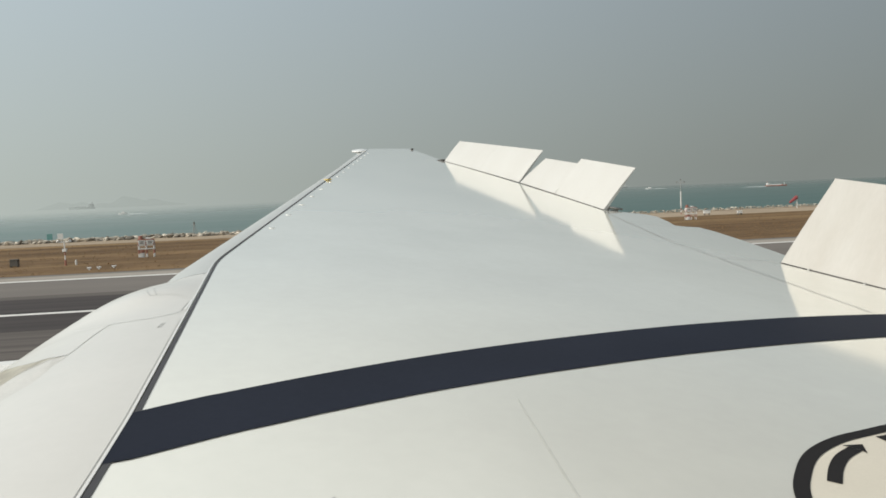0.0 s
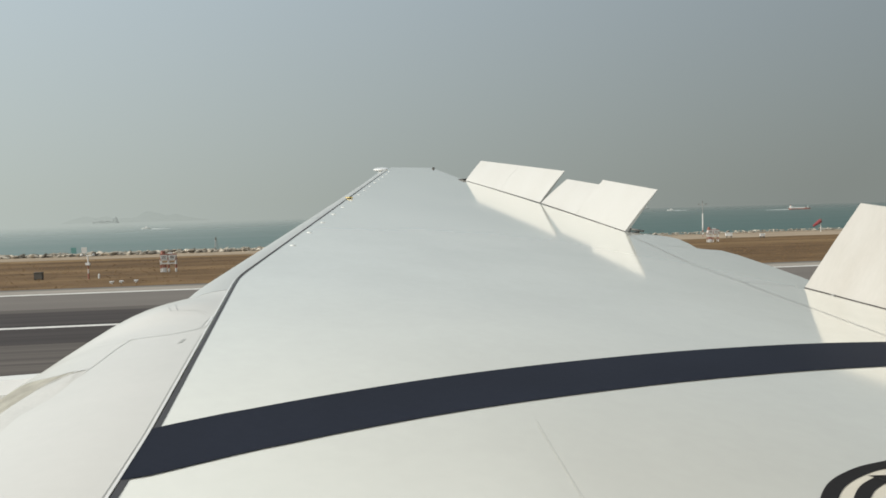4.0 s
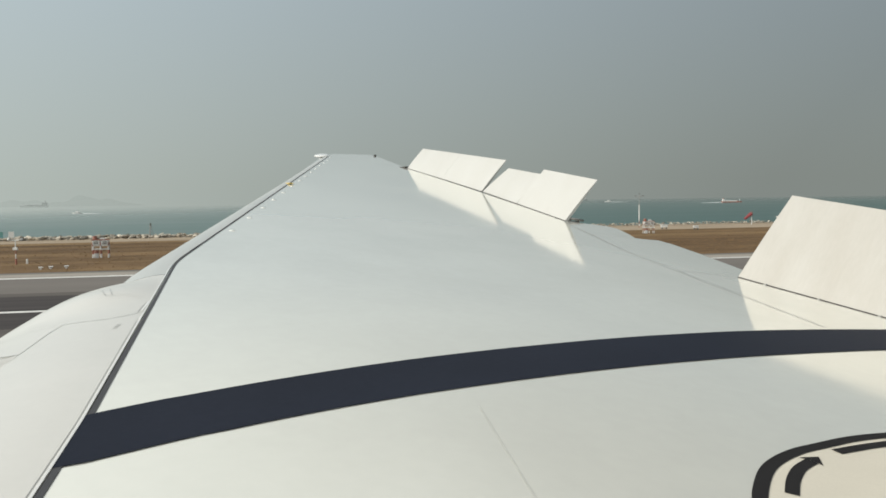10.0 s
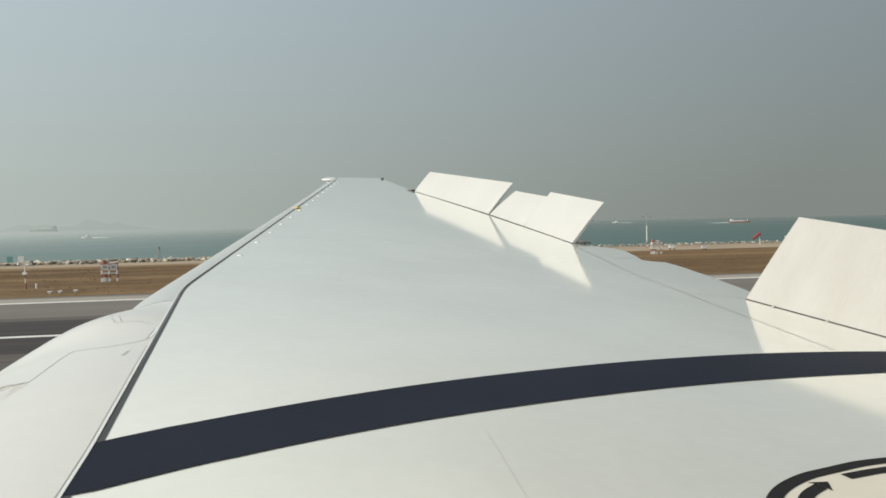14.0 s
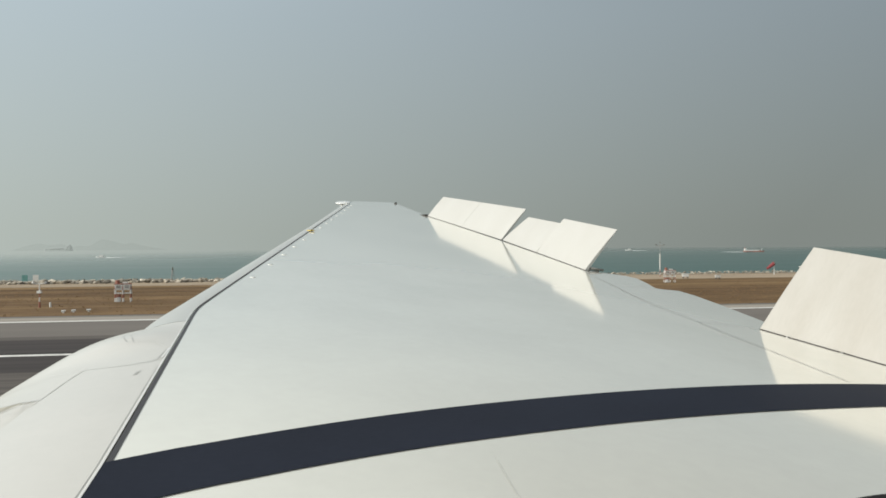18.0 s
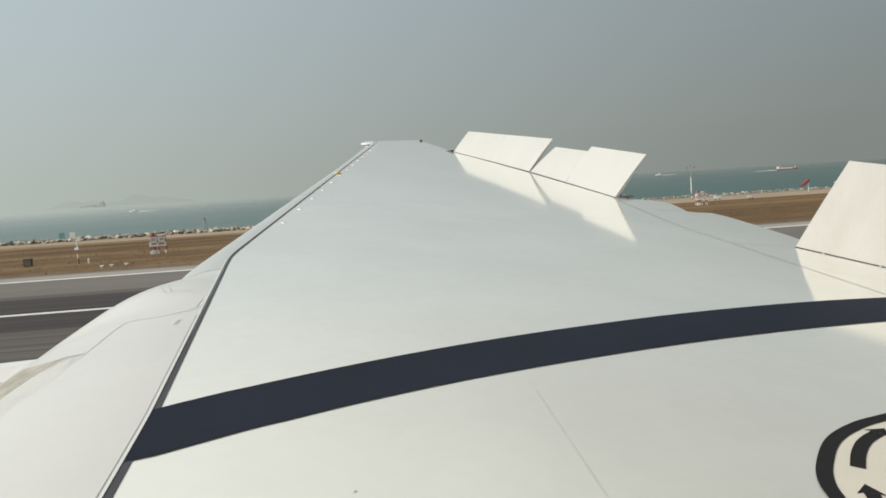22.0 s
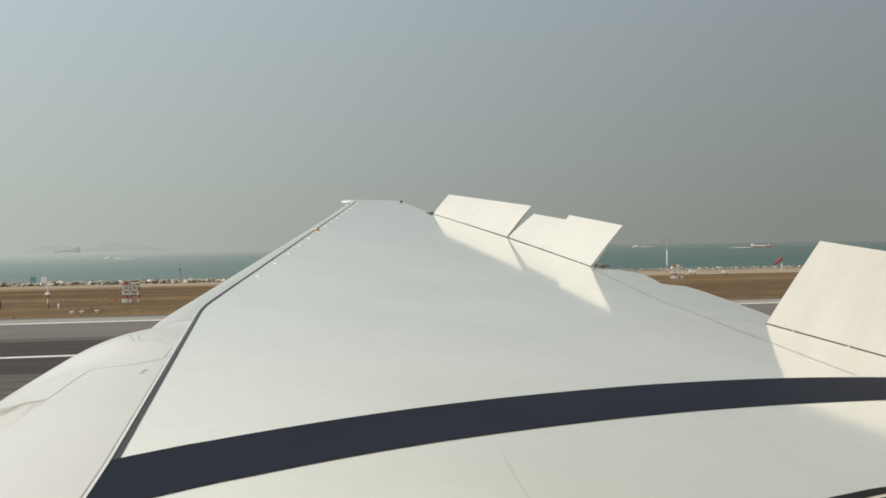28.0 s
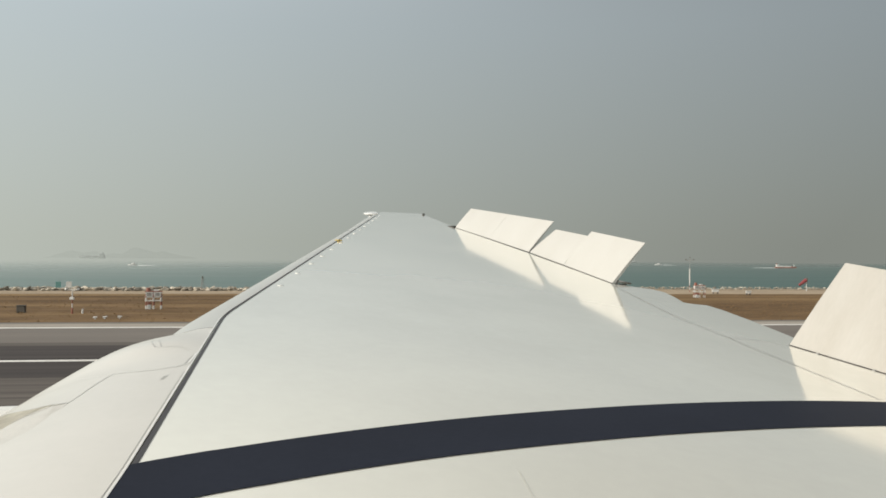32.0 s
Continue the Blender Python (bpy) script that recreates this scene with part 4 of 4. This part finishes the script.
def boat(bearing, dist, length, label):
    e = new("motor_boat")
    e.matrix_world = Matrix.Translation(at(bearing, dist, -3.0)) @ pose(0, 0, 0, 0, 0, 180)
    tagged(e, label, "boat")
    part("hull", loft([[(x * length, -w * length * 0.12, 0), (x * length, -w * length * 0.16, 0.1 * length * k), (x * length, w * length * 0.16, 0.1 * length * k), (x * length, w * length * 0.12, 0)] for x, w, k in ((-0.5, 0.9, 1), (0, 1, 1), (0.3, 0.7, 1.15), (0.5, 0.05, 1.4))]), SHIP_WHITE, e)
    part("cabin", box(bmesh.new(), -0.25 * length, 0.12 * length, -0.1 * length, 0.1 * length, 0.1 * length, 0.27 * length, 0.02 * length), SHIP_WHITE, e)
    part("wake", loft([[(-0.5 * length - d * length, -0.1 * length - 0.06 * d, -0.05), (-0.5 * length - d * length, 0, h * length), (-0.5 * length - d * length, 0.1 * length + 0.06 * d, -0.05)] for d, h in ((0, 0.015), (0.4, 0.035), (1.2, 0.02), (2.2, 0.004))], closed=False), WAKE, e, "white wake")


boat(-21.9, 900, 9, "small white motor boat with a short wake")
boat(12.6, 1700, 14, "white motor boat trailing a wake")

# islands, made see-through in place of haze
for bearing, width, high in ((-22.4, 720, 84),):
    bm = bmesh.new()
    r = random.Random(int(bearing * 10))
    rows = []
    for j in range(9):
        row = []
        for i in range(41):
            f = i / 40
            hgt = high * math.sin(math.pi * f) ** 0.8 * (0.55 + 0.45 * noise.noise((f * 5 + bearing, 1.7, 0.0)) + 0.22 * noise.noise((f * 14, bearing, 0.5))) * math.sin(math.pi * j / 8)
            row.append(((f - 0.5) * width, (j - 4) * 30, -3.5 + max(hgt, 0)))
        rows.append(row)
    loft(rows, closed=False, bm=bm)
    o = tagged(obj("island", bm, HILL, smooth=True), "faint see-through island on the horizon", "island", kind="structure")
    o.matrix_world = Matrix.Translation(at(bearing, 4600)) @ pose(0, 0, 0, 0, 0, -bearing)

# wind mast near the seawall
m = new("wind_mast")
m.location = spot(14.6, SHORE - 9)
tagged(m, "slim white wind mast with red lower bands by the seawall", "mast")
for k in range(4):
    part("band", tube(bmesh.new(), (0, 0, 0.45 * k - 0.05), (0, 0, 0.45 * (k + 1) - 0.05), 0.075, 0.075, 10), SHIP_WHITE if k % 2 else POST_RED, m)
part("pole", tube(bmesh.new(), (0, 0, 1.75), (0, 0, 4.6), 0.12, 0.11, 12), SHIP_WHITE, m, "white tube")
part("upper_pole", tube(bmesh.new(), (0, 0, 4.6), (0, 0, 6.8), 0.05, 0.04, 10), GREY_STEEL, m, "thin grey tube")
part("crossarm", tube(bmesh.new(), (-0.75, 0, 6.3), (0.75, 0, 6.3), 0.035, 0.035, 8), GREY_STEEL, m)
for x in (-0.75, 0.75):
    cup = bmesh.new()
    tube(cup, (x, 0, 6.3), (x, 0, 6.5), 0.03, 0.03, 8)
    for a in (0, 120, 240):
        tube(cup, (x, 0, 6.46), (x + 0.16 * math.cos(radians(a)), 0.16 * math.sin(radians(a)), 6.46), 0.02, 0.07, 8)
    part("wind_cup", cup, BOX_DARK, m, "dark wind gauge")
part("vane", box(bmesh.new(), -0.04, 0.04, -0.22, 0.22, 6.75, 6.98, 0.01), BOX_DARK, m)

# lamp post in the grass
p = new("lamp_post")
p.location = spot(-25.4, 96)
tagged(p, "white lamp post with a red foot and two lamps", "lamp post")
part("foot", tube(bmesh.new(), (0, 0, -0.05), (0, 0, 0.62), 0.11, 0.1, 12), POST_RED, p, "red painted foot")
for k in range(4):
    part("band", tube(bmesh.new(), (0, 0, 0.62 + 0.48 * k), (0, 0, 1.1 + 0.48 * k), 0.06, 0.06, 10), POST_RED if k == 1 else SHIP_WHITE, p)
part("junction_box", box(bmesh.new(), -0.24, 0.24, -0.16, 0.08, 1.5, 1.78, 0.025), SHIP_WHITE, p)
part("crossbar", tube(bmesh.new(), (-0.62, 0, 2.5), (0.62, 0, 2.56), 0.04, 0.04, 8), SHIP_WHITE, p)
for x in (-0.56, 0.56):
    lampb = bmesh.new()
    tube(lampb, (x, 0.05, 2.58), (x * 1.25, -0.12, 2.66), 0.1, 0.14, 12)
    part("lamp", lampb, SHIP_WHITE, p)
q = new("marker_stub")
q.location = spot(-24.8, 96.6)
tagged(q, "short white marker stub beside the lamp post", "marker")
part("stub", tube(bmesh.new(), (0, 0, -0.02), (0, 0, 0.42), 0.11, 0.1, 12), SHIP_WHITE, q)
part("cap", tube(bmesh.new(), (0, 0, 0.42), (0, 0, 0.5), 0.12, 0.06, 12), SHIP_WHITE, q)


def equipment_rack():
    e = new("equipment_rack")
    tagged(e, "red and white banded rack carrying white equipment cabinets", "equipment rack", "equipment racks")
    for x in (-0.85, 0.0, 0.85):
        for y in (-0.35, 0.35):
            for k in range(4):
                part("post_band", tube(bmesh.new(), (x, y, 0.46 * k - 0.03), (x, y, 0.46 * (k + 1) - 0.03), 0.065, 0.065, 8), POST_RED if k % 2 else SHIP_WHITE, e)
    for y in (-0.35, 0.35):
        for z, mat in ((1.0, SHIP_WHITE), (1.42, SHIP_WHITE), (2.06, POST_RED)):
            part("rail", box(bmesh.new(), -0.95, 0.95, y - 0.05, y + 0.05, z - 0.05, z + 0.05, 0.012), mat, e)
    for x0 in (-0.88, 0.06):
        cab = part("cabinet", box(bmesh.new(), x0, x0 + 0.82, -0.42, 0.42, 1.5, 2.0, 0.04), SHIP_WHITE, e, "white equipment cabinet")
        for k in range(2):
            part("louvre", box(bmesh.new(), x0 + 0.16, x0 + 0.66, -0.432, -0.41, 1.62 + 0.17 * k, 1.72 + 0.17 * k), BOX_DARK, cab, "dark louvre")
    part("junction_box", box(bmesh.new(), -0.02, 0.5, -0.25, 0.25, 2.11, 2.3, 0.03), SHIP_WHITE, e)
    mot = bmesh.new()
    tube(mot, (-0.62, 0, 2.08), (-0.62, 0, 2.52), 0.26, 0.22, 14)
    part("motor", mot, POST_RED, e, "muted red motor housing")
    drum = part("drum", tube(bmesh.new(), (-0.45, -0.1, -0.02), (-0.45, -0.1, 0.52), 0.25, 0.25, 18), SHIP_WHITE, e, "white drum")
    part("lid", tube(bmesh.new(), (-0.45, -0.1, 0.52), (-0.45, -0.1, 0.86), 0.24, 0.2, 18), POST_RED, drum, "red drum lid")
    return e


tower = equipment_rack()
tower.matrix_world = Matrix.Translation(spot(-20.6, 104)) @ pose(0, 0, 0, 0, 0, 12)
copy_thing(tower, Matrix.Translation(spot(15.2, 132)) @ pose(0, 0, 0, 0, 0, 4))


def instrument_box(place, w, h):
    e = new("instrument_box")
    e.location = place
    tagged(e, "small white instrument box on short dark legs in the grass", "instrument box", "instrument boxes")
    part("box", box(bmesh.new(), -w, w, -0.3, 0.3, 0.35, 0.35 + h, 0.04), SHIP_WHITE, e)
    part("roof", box(bmesh.new(), -w - 0.08, w + 0.08, -0.38, 0.38, 0.35 + h, 0.41 + h, 0.015), SHIP_WHITE, e)
    for x in (-w * 0.7, w * 0.7):
        part("leg", box(bmesh.new(), x - 0.06, x + 0.06, -0.2, 0.2, -0.02, 0.36), BOX_DARK, e)


instrument_box(spot(16.2, 147), 0.6, 0.55)
instrument_box(spot(18.2, 141), 0.42, 0.4)

# sign boards by the seawall
for bearing, mat, label in ((-26.2, SIGN_TEAL, "small teal sign board on two posts by the seawall"), (-25.6, SHIP_WHITE, "small white sign board on two posts by the seawall")):
    e = new("sign_board")
    e.matrix_world = Matrix.Translation(spot(bearing, SHORE - 8.5)) @ pose(0, 0, 0, 0, 0, SHORE_TURN)
    tagged(e, label, "sign", "shore signs")
    part("board", box(bmesh.new(), -0.45, 0.45, -0.03, 0.03, 0.7, 1.7, 0.01), mat, e)
    for x in (-0.3, 0.3):
        part("post", tube(bmesh.new(), (x, 0.05, -0.05), (x, 0.05, 1.5), 0.03, 0.03, 8), GREY_STEEL, e)

# dark cabinet and small light fittings by the runway
b = new("equipment_box")
b.matrix_world = RUN @ pose(-31.0, 97.0, 0)
tagged(b, "dark equipment cabinet in the dry grass", "cabinet")
part("body", box(bmesh.new(), -0.42, 0.42, -0.3, 0.3, 0.1, 0.78, 0.03), BOX_DARK, b)
part("lid", box(bmesh.new(), -0.47, 0.47, -0.35, 0.35, 0.78, 0.84, 0.015), BOX_DARK, b)
for x in (-0.35, 0.35):
    part("foot", box(bmesh.new(), x - 0.05, x + 0.05, -0.25, 0.25, 0.0, 0.1), BOX_DARK, b)
for i, x in enumerate((-21.0, -20.2, -18.9)):
    bm = bmesh.new()
    tube(bm, (0, 0, -0.01), (0, 0, 0.1), 0.09, 0.08, 10)
    tube(bm, (-0.2, 0, 0.16), (0.2, 0.02, 0.2), 0.09, 0.07, 12)
    o = tagged(obj("ground_light", bm, SHIP_WHITE), "small white light fitting low in the grass", "ground light", "ground lights")
    o.matrix_world = RUN @ pose(x, 87.0 + 0.5 * i, 0)

# windsock and hut by the shore
w = new("windsock")
w.location = spot(21.6, SHORE - 4)
tagged(w, "red windsock on a short pole by the seawall", "windsock")
part("pole", tube(bmesh.new(), (0, 0, -0.1), (0, 0, 2.5), 0.09, 0.06, 10), SHIP_WHITE, w)
part("hoop", tube(bmesh.new(), (0.0, 0, 2.4), (0.1, 0, 2.38), 0.43, 0.43, 16), BOX_DARK, w)
part("sock", tube(bmesh.new(), (-0.02, 0, 2.36), (-1.5, 0.1, 1.2), 0.42, 0.24, 16), SOCK_RED, w, "crimson cloth cone")
hut = new("shore_hut")
hut.matrix_world = Matrix.Translation(spot(23.4, SHORE - 4)) @ pose(0, 0, 0, 0, 0, -23)
tagged(hut, "small white hut with a flat roof by the seawall", "hut")
part("wall", box(bmesh.new(), -1.1, 1.1, -0.8, 0.8, 0.0, 1.5, 0.03), SHIP_WHITE, hut)
part("roof", box(bmesh.new(), -1.25, 1.25, -0.95, 0.95, 1.5, 1.66, 0.03), SHIP_WHITE, hut)
part("door", box(bmesh.new(), -0.4, 0.3, -0.84, -0.8, 0.0, 1.3), BOX_DARK, hut)

# beacon tower on the seawall
t = new("beacon_tower")
t.matrix_world = Matrix.Translation(spot(-17.6, SHORE - 5, -0.05))
tagged(t, "small dark steel beacon tower on the seawall", "beacon tower")
for a in (0, 120, 240):
    part("leg", tube(bmesh.new(), (0.5 * math.cos(radians(a)), 0.5 * math.sin(radians(a)), 0), (0.12 * math.cos(radians(a)), 0.12 * math.sin(radians(a)), 2.2), 0.05, 0.04, 8), GREY_STEEL, t)
for z, r in ((0.7, 0.42), (1.4, 0.29)):
    ring = bmesh.new()
    for a in (0, 120, 240):
        tube(ring, (r * math.cos(radians(a)), r * math.sin(radians(a)), z), (r * math.cos(radians(a + 120)), r * math.sin(radians(a + 120)), z), 0.025, 0.025, 6)
    part("brace", ring, GREY_STEEL, t)
part("platform", tube(bmesh.new(), (0, 0, 2.18), (0, 0, 2.26), 0.32, 0.32, 14), GREY_STEEL, t)
part("lantern", tube(bmesh.new(), (0, 0, 2.26), (0, 0, 2.75), 0.14, 0.1, 12), BOX_DARK, t)
